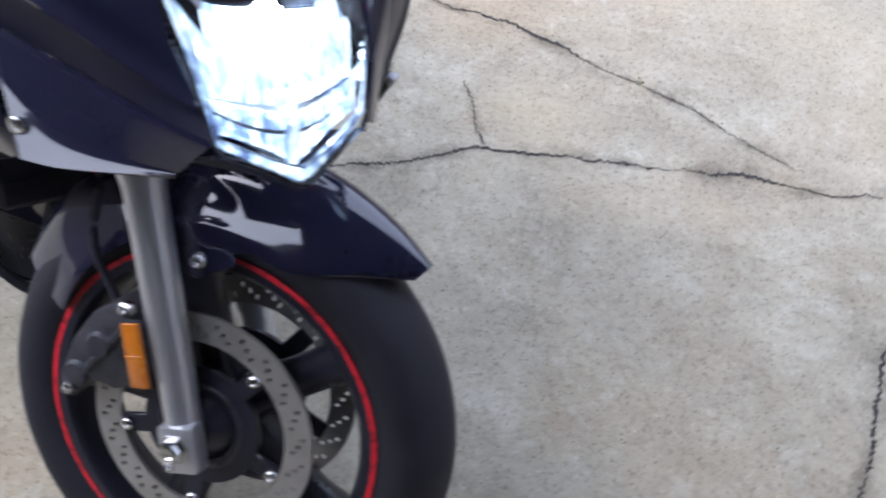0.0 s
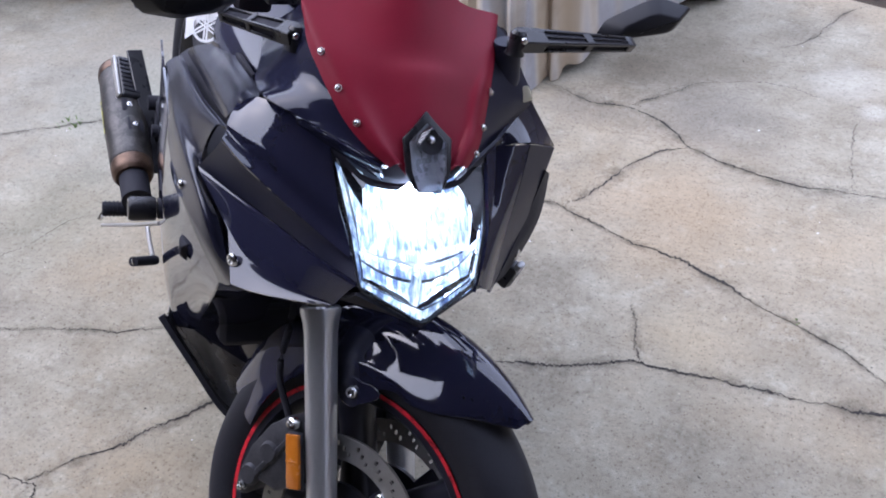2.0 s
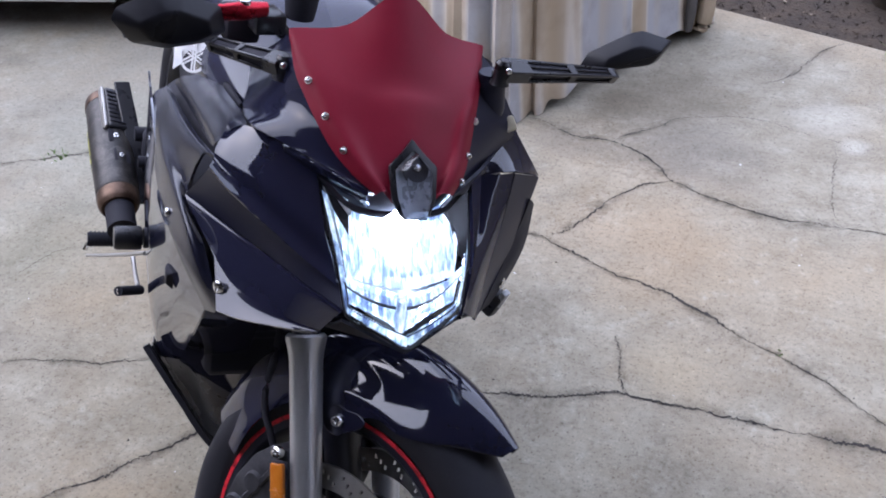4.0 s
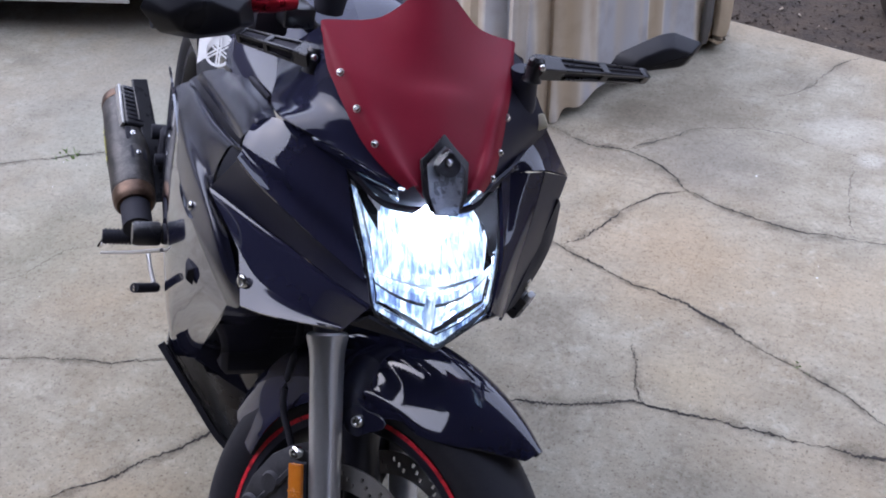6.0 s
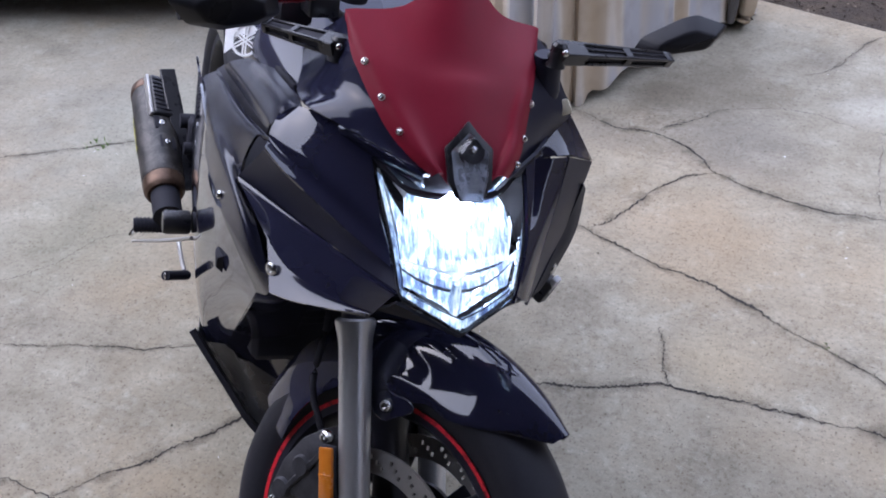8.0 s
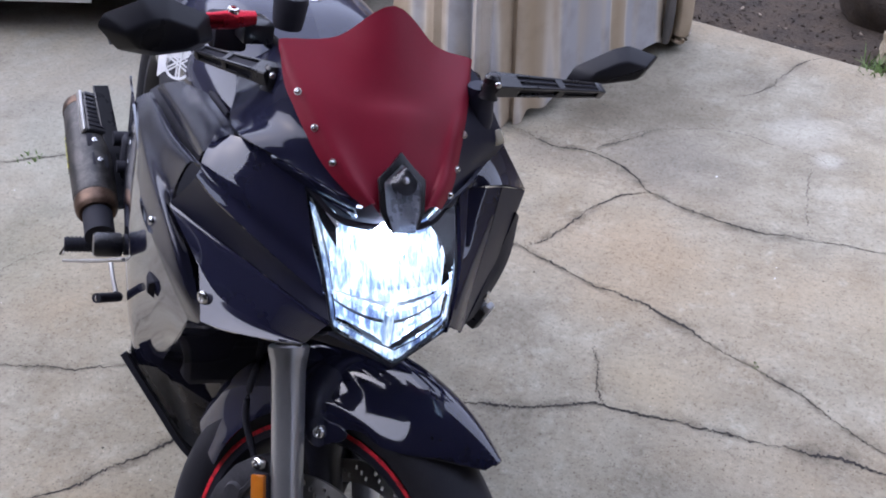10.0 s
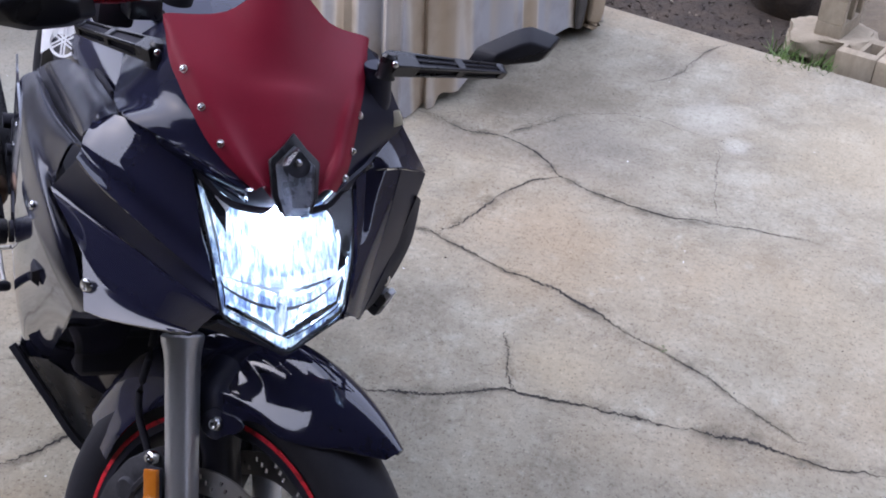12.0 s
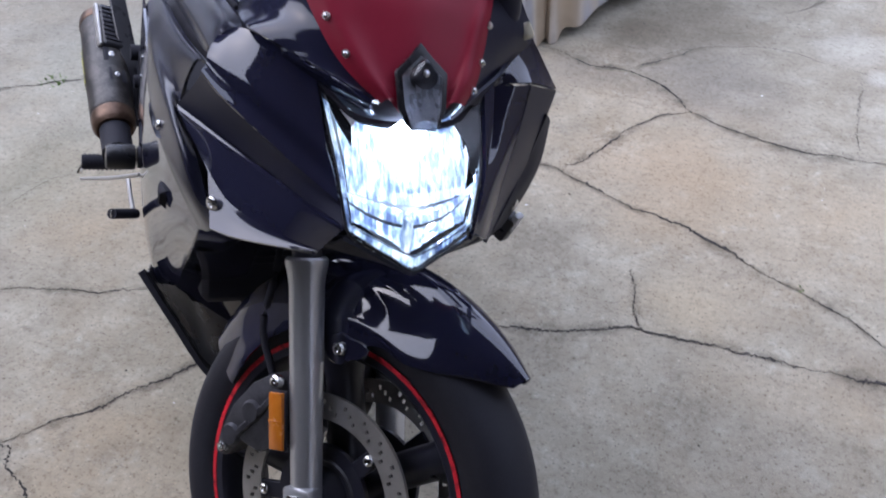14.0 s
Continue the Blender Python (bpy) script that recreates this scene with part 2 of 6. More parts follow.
def striped_cloth():
    """Cover cloth of pale grey and tan widths sewn side by side, faded in streaks down its fall."""
    m, nodes, links, bsdf = nodes_of("faded_cover_cloth")
    c = nodes.new("ShaderNodeTexCoord")
    scaled = nodes.new("ShaderNodeMapping")
    scaled.inputs["Scale"].default_value = (5.2, 5.2, 0.22)
    links.new(c.outputs["Object"], scaled.inputs["Vector"])
    bands = noise_node(nodes, links, 1.0, 1.2, 0.45, scaled.outputs["Vector"])
    tone = ramp_node(nodes, links, bands.outputs["Fac"], [(0.34, (0.32, 0.25, 0.165)), (0.45, (0.37, 0.305, 0.225)), (0.49, (0.47, 0.42, 0.35)), (0.53, (0.345, 0.34, 0.345)), (0.60, (0.36, 0.355, 0.36)), (0.66, (0.43, 0.37, 0.29))])
    weave = noise_node(nodes, links, 300.0, 3.0)
    worn = noise_node(nodes, links, 7.0, 6.0)
    grime = ramp_node(nodes, links, worn.outputs["Fac"], [(0.3, (0.78, 0.76, 0.73)), (0.55, (1.0, 1.0, 1.0))])
    links.new(mix_node(nodes, links, "MULTIPLY", 1.0, tone.outputs["Color"], grime.outputs["Color"]), bsdf.inputs["Base Color"])
    bsdf.inputs["Roughness"].default_value = 0.9
    bsdf.inputs["Specular IOR Level"].default_value = 0.15
    bump_node(nodes, links, weave.outputs["Fac"], bsdf, 0.25, 0.001)
    return m


CLOTH = striped_cloth()
CLOTH_TAN = surface("tan_cover_cloth", (0.27, 0.21, 0.14), (0.36, 0.29, 0.20), 0.9, scale=5, fine=350, bump=0.3, bump_depth=0.001, specular=0.15)
CLOTH_DARK = surface("dark_cloth_lining", (0.05, 0.045, 0.04), (0.10, 0.09, 0.08), 0.9, scale=8, fine=300, bump=0.2)
SOIL = surface("bare_soil", (0.020, 0.014, 0.009), (0.068, 0.049, 0.033), 0.95, scale=9, fine=80, bump=0.8, bump_depth=0.01)
BLOCK = surface("weathered_block", (0.23, 0.19, 0.13), (0.36, 0.305, 0.22), 0.9, scale=12, fine=140, bump=0.5, bump_depth=0.002)
TIMBER = surface("pale_weathered_timber", (0.20, 0.165, 0.12), (0.30, 0.25, 0.19), 0.8, scale=10, fine=120, bump=0.3, bump_depth=0.001)
SANDY = surface("sandy_soil", (0.085, 0.066, 0.043), (0.15, 0.12, 0.08), 0.95, scale=14, fine=90, bump=0.7, bump_depth=0.008)
GRASS = surface("fresh_grass", (0.075, 0.13, 0.028), (0.15, 0.23, 0.06), 0.6, scale=30, fine=200, bump=0.0)
CAR_GLASS = surface("dark_car_glass", (0.006, 0.007, 0.008), (0.010, 0.011, 0.012), 0.05, scale=5, fine=80, bump=0.0, rough_span=0.02)
CAR_PAINT = surface("silver_car_paint", (0.55, 0.56, 0.58), (0.62, 0.63, 0.65), 0.25, metal=0.1, scale=4, fine=200, bump=0.0, coat=0.8)
STUCCO = surface("brown_wall_plaster", (0.11, 0.095, 0.08), (0.17, 0.15, 0.125), 0.9, scale=4, fine=90, bump=0.4, bump_depth=0.003)
DARK_BOARD = surface("dark_brown_board", (0.05, 0.04, 0.035), (0.08, 0.065, 0.055), 0.55, scale=5, fine=90, bump=0.1)


def lamp_material(name, colour, strength):
    m, nodes, links, bsdf = nodes_of(name)
    bsdf.inputs["Base Color"].default_value = (0.8, 0.8, 0.8, 1)
    bsdf.inputs["Emission Color"].default_value = (*colour, 1)
    bsdf.inputs["Emission Strength"].default_value = strength
    return m


def glass_material(name, tint, rough=0.02, ior=1.2):
    m, nodes, links, bsdf = nodes_of(name)
    bsdf.inputs["Base Color"].default_value = (*tint, 1)
    bsdf.inputs["Roughness"].default_value = rough
    bsdf.inputs["IOR"].default_value = ior
    bsdf.inputs["Transmission Weight"].default_value = 1.0
    return m


LAMP = lamp_material("lit_bulb", (0.86, 0.94, 1.0), 14.0)


def glowing_bowl(name, near, far, floor):
    """A mirror bowl that glows by itself in place of its bulb's light: white at the middle, streaked with blue in its
    flutes further out.
    """
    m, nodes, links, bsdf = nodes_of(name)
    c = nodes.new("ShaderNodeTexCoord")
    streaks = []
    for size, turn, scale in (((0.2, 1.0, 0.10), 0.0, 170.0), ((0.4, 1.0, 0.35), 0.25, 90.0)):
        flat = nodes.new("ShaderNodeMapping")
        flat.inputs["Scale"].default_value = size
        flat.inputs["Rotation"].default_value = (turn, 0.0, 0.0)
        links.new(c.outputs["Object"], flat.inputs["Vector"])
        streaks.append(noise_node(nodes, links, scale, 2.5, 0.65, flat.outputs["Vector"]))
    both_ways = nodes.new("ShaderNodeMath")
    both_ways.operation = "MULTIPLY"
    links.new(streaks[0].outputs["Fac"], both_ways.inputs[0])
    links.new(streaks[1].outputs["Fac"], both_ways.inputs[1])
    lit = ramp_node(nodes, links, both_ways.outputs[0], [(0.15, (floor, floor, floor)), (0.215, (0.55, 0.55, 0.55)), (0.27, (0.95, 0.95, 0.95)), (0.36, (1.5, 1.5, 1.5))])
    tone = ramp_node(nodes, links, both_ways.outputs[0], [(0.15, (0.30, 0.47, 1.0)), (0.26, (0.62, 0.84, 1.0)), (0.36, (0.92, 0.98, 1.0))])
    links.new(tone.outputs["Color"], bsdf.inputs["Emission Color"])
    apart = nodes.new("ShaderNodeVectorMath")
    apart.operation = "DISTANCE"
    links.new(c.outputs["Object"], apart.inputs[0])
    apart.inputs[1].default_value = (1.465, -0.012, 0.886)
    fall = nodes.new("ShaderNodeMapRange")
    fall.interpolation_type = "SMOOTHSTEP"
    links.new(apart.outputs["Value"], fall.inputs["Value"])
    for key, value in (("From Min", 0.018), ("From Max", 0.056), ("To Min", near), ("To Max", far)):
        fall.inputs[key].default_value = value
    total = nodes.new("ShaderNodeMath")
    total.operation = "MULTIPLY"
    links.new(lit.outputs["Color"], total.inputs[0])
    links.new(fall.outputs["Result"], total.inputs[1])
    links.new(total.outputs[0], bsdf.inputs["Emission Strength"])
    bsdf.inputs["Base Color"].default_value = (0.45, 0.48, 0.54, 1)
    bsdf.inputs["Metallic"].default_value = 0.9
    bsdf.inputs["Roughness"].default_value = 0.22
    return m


# Emission on both stands in for bulb light caught by the mirrors.
GLOW = glowing_bowl("glowing_reflector_bowl", 3.2, 1.05, 0.36)
BORDER = glowing_bowl("glowing_ribbed_border", 1.2, 0.55, 0.20)
LENS = glass_material("clear_lens", (0.97, 0.99, 1.0))
SMOKED = glass_material("smoked_lens", (0.74, 0.76, 0.82), 0.02, 1.5)


# ---- mesh tools ----
def part(name, bm, material, parent=None, label="", smooth=True, angle=40.0):
    """Links a bmesh as one mesh object under a thing or part."""
    me = bpy.data.meshes.new(name)
    if smooth:
        bm.normal_update()
        for f in bm.faces:
            f.smooth = True
        for e in bm.edges:
            if len(e.link_faces) == 2 and e.calc_face_angle(0.0) > radians(angle):
                e.smooth = False
    bm.to_mesh(me)
    bm.free()
    me.materials.append(material)
    ob = new(name, me)
    if parent is not None:
        ob.parent = parent
    if label:
        ob["label"] = label
    return ob


def thing(name, m, label, category, group="", kind=""):
    ob = new(name)
    ob.empty_display_size = 0.1
    ob.matrix_world = m
    return tagged(ob, label, category, group, kind)


def spline(pts, n):
    """Catmull-Rom through the points along axis 0, n steps a span."""
    p = np.asarray(pts, float)
    p = np.concatenate([2 * p[:1] - p[1:2], p, 2 * p[-1:] - p[-2:-1]])
    out = []
    for k in range(1, len(p) - 2):
        for u in np.linspace(0, 1, n, endpoint=False):
            a, b, c, d = p[k - 1], p[k], p[k + 1], p[k + 2]
            out.append(0.5 * (2 * b + (c - a) * u + (2 * a - 5 * b + 4 * c - d) * u**2 + (3 * b - a - 3 * c + d) * u**3))
    out.append(p[-2])
    return np.array(out)


def sheet(rows, nu=6, nv=6, thick=0.004, mirror=False, straight=False):
    """A curved panel with thickness through a grid of control points."""
    g = np.asarray(rows, float)
    g = np.concatenate([g[:1]] + [p + (q - p) * u for p, q in zip(g[:-1, None], g[1:, None]) for u in [np.linspace(0, 1, nv + 1)[1:, None, None]]]) if straight else spline(g, nv)
    g = np.swapaxes(spline(np.swapaxes(g, 0, 1), nu), 0, 1)
    du, dv = np.gradient(g, axis=1), np.gradient(g, axis=0)
    nrm = np.cross(du, dv)
    nrm /= np.linalg.norm(nrm, axis=-1, keepdims=True) + 1e-9
    inner = g - nrm * thick
    if mirror:
        g, inner = g * (1, -1, 1), inner * (1, -1, 1)
    bm = bmesh.new()
    h, w = g.shape[:2]
    a = [[bm.verts.new(g[i, j]) for j in range(w)] for i in range(h)]
    b = [[bm.verts.new(inner[i, j]) for j in range(w)] for i in range(h)]
    def quad(*v):
        try:
            bm.faces.new(v)
        except ValueError:
            pass
    for i in range(h - 1):
        for j in range(w - 1):
            quad(a[i][j], a[i][j + 1], a[i + 1][j + 1], a[i + 1][j])
            quad(b[i][j], b[i + 1][j], b[i + 1][j + 1], b[i][j + 1])
    for i in range(h - 1):
        quad(a[i][0], a[i + 1][0], b[i + 1][0], b[i][0])
        quad(a[i][-1], b[i][-1], b[i + 1][-1], a[i + 1][-1])
    for j in range(w - 1):
        quad(a[0][j], b[0][j], b[0][j + 1], a[0][j + 1])
        quad(a[-1][j], a[-1][j + 1], b[-1][j + 1], b[-1][j])
    bmesh.ops.recalc_face_normals(bm, faces=bm.faces)
    return bm


def lathe(profile, steps=64, axis="y", closed=False):
    """Turns a profile of (radius, along) round an axis."""
    bm = bmesh.new()
    rings = []
    for k in range(steps):
        c, s = math.cos(2 * math.pi * k / steps), math.sin(2 * math.pi * k / steps)
        ring = []
        for r, d in profile:
            ring.append(bm.verts.new({"y": (r * c, d, r * s), "z": (r * c, r * s, d), "x": (d, r * c, r * s)}[axis]))
        rings.append(ring)
    n = len(profile)
    for k in range(steps):
        p, q = rings[k], rings[(k + 1) % steps]
        for j in range(n if closed else n - 1):
            bm.faces.new((p[j], q[j], q[(j + 1) % n], p[(j + 1) % n]))
    if not closed:
        for end in (0, -1):
            if profile[end][0] > 1e-6:
                bm.faces.new([ring[end] for ring in rings])
    bmesh.ops.remove_doubles(bm, verts=bm.verts, dist=1e-6)
    bmesh.ops.recalc_face_normals(bm, faces=bm.faces)
    return bm


def tube(path, radius, sides=12, smooth_steps=6, flat=1.0):
    """A round bar along a path; radius is one number or one for each point."""
    p = spline(path, smooth_steps) if len(path) > 2 else np.asarray(path, float)
    r = np.interp(np.linspace(0, 1, len(p)), np.linspace(0, 1, len(radius)), radius) if isinstance(radius, (list, tuple)) else np.full(len(p), radius)
    bm = bmesh.new()
    rings = []
    up = Vector((0, 0, 1))
    for k in range(len(p)):
        t = Vector((p[min(k + 1, len(p) - 1)] - p[max(k - 1, 0)]).tolist()).normalized()
        side = t.cross(up if abs(t.dot(up)) < 0.95 else Vector((1, 0, 0))).normalized()
        over = side.cross(t)
        rings.append([bm.verts.new(Vector(p[k].tolist()) + float(r[k]) * (math.cos(2 * math.pi * j / sides) * side + flat * math.sin(2 * math.pi * j / sides) * over)) for j in range(sides)])
    for a, b in zip(rings, rings[1:]):
        for j in range(sides):
            bm.faces.new((a[j], a[(j + 1) % sides], b[(j + 1) % sides], b[j]))
    bm.faces.new(rings[0][::-1])
    bm.faces.new(rings[-1])
    bmesh.ops.recalc_face_normals(bm, faces=bm.faces)
    return bm


def box(size, m=Matrix.Identity(4), bevel=0.003, segments=2):
    bm = bmesh.new()
    bmesh.ops.create_cube(bm, size=1.0, matrix=Matrix.Diagonal((*size, 1)))
    if bevel:
        bmesh.ops.bevel(bm, geom=list(bm.edges), offset=bevel, segments=segments, profile=0.5, affect="EDGES")
    bm.transform(m)
    return bm


def prism(outline, depth, m=Matrix.Identity(4), bevel=0.0, segments=2):
    """A flat outline in x, y pulled up to depth along z."""
    bm = bmesh.new()
    low = [bm.verts.new((x, y, 0)) for x, y in outline]
    bm.faces.new(low[::-1])
    high = [bm.verts.new((x, y, depth)) for x, y in outline]
    bm.faces.new(high)
    n = len(outline)
    for k in range(n):
        bm.faces.new((low[k], low[(k + 1) % n], high[(k + 1) % n], high[k]))
    bmesh.ops.recalc_face_normals(bm, faces=bm.faces)
    if bevel:
        bmesh.ops.bevel(bm, geom=list(bm.edges), offset=bevel, segments=segments, profile=0.5, affect="EDGES")
    bm.transform(m)
    return bm


def joined(*parts_):
    """Several bmeshes as one."""
    out = bmesh.new()
    for b in parts_:
        me = bpy.data.meshes.new("joined")
        b.to_mesh(me)
        b.free()
        out.from_mesh(me)
        bpy.data.meshes.remove(me)
    return out


def bolt(radius, height, m):
    """A domed screw head with a socket, standing along z."""
    bm = lathe([(0.0, height * 0.55), (radius * 0.42, height * 0.55), (radius * 0.46, height), (radius * 0.75, height * 0.92), (radius, height * 0.5), (radius * 1.02, 0.0)], 14, "z")
    bm.transform(m)
    return bm


def facing(at, way):
    """A pose at a place whose z points along way."""
    return Matrix.Translation(at) @ Vector(way).to_track_quat("Z", "Y").to_matrix().to_4x4()


# ---- ground ----
EDGE_A, EDGE_B = Vector((-1.0, 3.36)), Vector((4.0, 1.81))


def ground():
    bm = bmesh.new()
    n = 90
    xs = [math.copysign(abs(u) ** 3 * 600, u) + u * 3.0 for u in np.linspace(-1, 1, n)]
    rows = [[bm.verts.new((x, y, -0.03)) for x in xs] for y in xs]
    for i in range(n - 1):
        for j in range(n - 1):
            bm.faces.new((rows[i][j], rows[i][j + 1], rows[i + 1][j + 1], rows[i + 1][j]))
    for v in bm.verts:
        if abs(v.co.x) < 8 and abs(v.co.y) < 8:
            v.co.z += 0.012 * noise.noise(v.co * 3.1)
    ob = part("ground", bm, SOIL)
    return tagged(ob, "bare brown soil of the yard beyond the concrete", "ground", kind="structure")


def pavement():
    """The poured slab: its far edge is straight and ends at the soil."""
    bm = bmesh.new()
    way = (EDGE_B - EDGE_A).normalized()
    a, b = EDGE_A - way * 9, EDGE_B + way * 9
    pts = [(a.x, a.y), (b.x, b.y), (b.x - 3.0, b.y - 12), (a.x - 3.0, a.y - 12)]
    low = [bm.verts.new((x, y, -0.12)) for x, y in pts]
    high = [bm.verts.new((x, y, 0.0)) for x, y in pts]
    bm.faces.new(high[::-1])
    for k in range(4):
        bm.faces.new((low[k], low[(k + 1) % 4], high[(k + 1) % 4], high[k]))
    bmesh.ops.recalc_face_normals(bm, faces=bm.faces)
    ob = part("pavement", bm, CONCRETE, smooth=False)
    return tagged(ob, "old grey concrete slab, stained and cracked", "pavement", kind="structure")


def crack(points, width, seed, fade=True):
    """A jagged open crack: a thin dark ragged strip along a line over the slab."""
    rnd = random.Random(seed)
    p = spline([(x, y, 0) for x, y in points], 26)
    width *= 0.50
    bm = bmesh.new()
    left, right = [], []
    n = len(p)
    for k in range(n):
        d = Vector((p[min(k + 1, n - 1)] - p[max(k - 1, 0)]).tolist()).normalized()
        side = Vector((-d.y, d.x, 0))
        c = Vector(p[k].tolist()) + side * (rnd.gauss(0, 0.0022) + 0.011 * noise.noise(Vector(p[k].tolist()) * 14 + Vector((0, seed, 0))) + 0.008 * noise.noise(Vector(p[k].tolist()) * 9 + Vector((seed, 0, 0))))
        w = width * max(0.22, 0.55 + 0.9 * rnd.random() ** 2 + 1.1 * noise.noise(Vector(p[k].tolist()) * 7))
        if fade:
            w *= min(1.0, 0.25 + 4.0 * min(k, n - 1 - k) / n)
        left.append(bm.verts.new((*(c + side * w * 0.5 * (0.6 + 0.8 * rnd.random())).xy, 0.0012)))
        right.append(bm.verts.new((*(c - side * w * 0.5 * (0.6 + 0.8 * rnd.random())).xy, 0.0012)))
    for k in range(n - 1):
        bm.faces.new((left[k], right[k], right[k + 1], left[k + 1]))
    ob = part("crack", bm, CRACK, smooth=False)
    return tagged(ob, "dark jagged crack in the concrete slab", "crack", group="cracks in the slab", kind="structure")


def dirt_material():
    """Thin dark dirt that lies along a crack and thins out to its sides."""
    m, nodes, links, bsdf = nodes_of("crack_smudge")
    across = nodes.new("ShaderNodeUVMap")
    parts_of = nodes.new("ShaderNodeSeparateXYZ")
    links.new(across.outputs["UV"], parts_of.inputs["Vector"])
    fade = ramp_node(nodes, links, parts_of.outputs["X"], [(0.0, (0.0, 0.0, 0.0)), (0.5, (0.62, 0.62, 0.62)), (1.0, (0.0, 0.0, 0.0))])
    fade.color_ramp.interpolation = "B_SPLINE"
    patchy = noise_node(nodes, links, 16.0, 9.0, 0.75)
    holes = ramp_node(nodes, links, patchy.outputs["Fac"], [(0.44, (0.0, 0.0, 0.0)), (0.64, (1.0, 1.0, 1.0))])
    links.new(mix_node(nodes, links, "MULTIPLY", 1.0, fade.outputs["Color"], holes.outputs["Color"]), bsdf.inputs["Alpha"])
    bsdf.inputs["Base Color"].default_value = (0.075, 0.064, 0.050, 1)
    bsdf.inputs["Roughness"].default_value = 0.95
    bsdf.inputs["Specular IOR Level"].default_value = 0.1
    return m


SMUDGE = dirt_material()


def smudge(points, width):
    """Dirt along a crack: a strip over the slab, uneven in width."""
    p = spline([(x, y, 0) for x, y in points], 12)
    me = bpy.data.meshes.new("crack_dirt")
    verts, faces, n = [], [], len(p)
    for k in range(n):
        d = Vector((p[min(k + 1, n - 1)] - p[max(k - 1, 0)]).tolist()).normalized()
        c = Vector(p[k].tolist())
        w = width * (0.7 + 0.9 * noise.noise(c * 5)) * min(1.0, 0.1 + 5.0 * min(k, n - 1 - k) / n)
        side = Vector((-d.y, d.x, 0)) * max(w, 0.004)
        verts += [(*(c + side).xy, 0.0007), (*(c - side).xy, 0.0007)]
    faces = [(2 * k, 2 * k + 1, 2 * k + 3, 2 * k + 2) for k in range(n - 1)]
    me.from_pydata(verts, [], faces)
    uv = me.uv_layers.new(name="UVMap")
    for loop in me.loops:
        uv.data[loop.index].uv = (float(loop.vertex_index % 2), 0.0)
    me.materials.append(SMUDGE)
    return tagged(new("crack_dirt", me), "dark dirt gathered along a crack in the slab", "dirt", group="dirt along the cracks", kind="structure")


ground()
pavement()
CRACKS = [
    ([(-0.12, 0.69), (0.0, 0.716), (0.10, 0.741), (0.187, 0.777), (0.235, 0.806), (0.295, 0.825), (0.395, 0.829), (0.52, 0.846), (0.655, 0.852), (0.78, 0.868), (0.90, 0.85), (1.03, 0.87), (1.3, 0.93)], 0.011),
    ([(0.295, 0.825), (0.272, 0.875), (0.24, 0.94), (0.213, 1.01)], 0.007),
    ([(-0.16, 1.335), (-0.085, 1.323), (0.028, 1.278), (0.129, 1.241), (0.264, 1.218), (0.387, 1.166), (0.49, 1.11), (0.57, 1.08)], 0.012),
    ([(0.57, 1.08), (0.661, 1.035), (0.77, 0.963), (0.90, 0.90)], 0.005),
    ([(-0.085, 1.323), (-0.034, 1.41), (0.014, 1.556), (0.076, 1.674), (0.16, 1.737)], 0.009),
    ([(-0.42, 1.97), (-0.323, 1.94), (-0.184, 1.892), (-0.081, 1.905), (0.023, 1.855), (0.16, 1.737), (0.298, 1.677), (0.441, 1.648), (0.60, 1.66), (0.85, 1.68)], 0.010),
    ([(-0.081, 1.905), (-0.003, 2.007), (0.061, 2.099)], 0.006),
    ([(0.27, 2.46), (0.335, 2.539), (0.41, 2.79), (0.49, 2.90)], 0.005),
    ([(-1.25, 0.30), (-1.10, 0.363), (-0.98, 0.417), (-0.875, 0.452), (-0.737, 0.524)], 0.005),
    ([(-0.72, 0.031), (-0.625, 0.165), (-0.57, 0.246), (-0.505, 0.363), (-0.45, 0.45)], 0.010),
    ([(-0.95, 0.00), (-0.72, 0.031), (-0.658, -0.01), (-0.56, -0.055), (-0.44, -0.07), (-0.364, -0.087), (-0.245, -0.102), (-0.15, -0.16)], 0.009),
    ([(-2.2, 0.80), (-1.813, 1.057), (-1.704, 1.137), (-1.567, 1.238), (-1.45, 1.35)], 0.006),
    ([(-0.067, 1.947), (0.06, 2.111), (0.262, 2.191), (0.412, 2.162), (0.538, 2.138), (0.60, 2.09)], 0.0035),
    ([(0.545, 2.12), (0.56, 1.99), (0.571, 1.891), (0.585, 1.78), (0.612, 1.670)], 0.0030),
    ([(-1.40, 0.52), (-1.326, 0.582), (-1.30, 0.675), (-1.273, 0.773), (-1.20, 0.84)], 0.0035),
    ([(1.10, 0.70), (1.026, 0.49), (0.997, 0.353), (0.978, 0.259), (0.95, 0.12), (0.96, -0.1)], 0.012),
]
for k, (pts, wide) in enumerate(CRACKS):
    crack(pts, wide, k + 1)
    if wide > 0.0045:
        smudge(pts, wide * 4.2)

# ---- motorcycle ----
# Its own axes: x ahead, y to its left, z up; it leans to its left on the side stand.
BIKE = pose(-0.987, 1.0025, -0.0105, -14.26, 0, -46.35)
RAKE = 31.8
STEER = Matrix.Translation((1.434, 0.0325, 0.2963)) @ Matrix.Rotation(radians(36.28), 4, Vector((-math.sin(radians(RAKE)), 0, math.cos(radians(RAKE))))) @ pose(0, 0, 0, 0, -RAKE, 0)
bike = thing("motorcycle", BIKE, "black motorcycle with red screen and lit headlight on its side stand", "motorcycle")


def bike_part(name, bm, material, label="", parent=None, m=None, **more):
    if m is not None:
        bm.transform(m)
    return part(name, bm, material, parent or bike, label, **more)


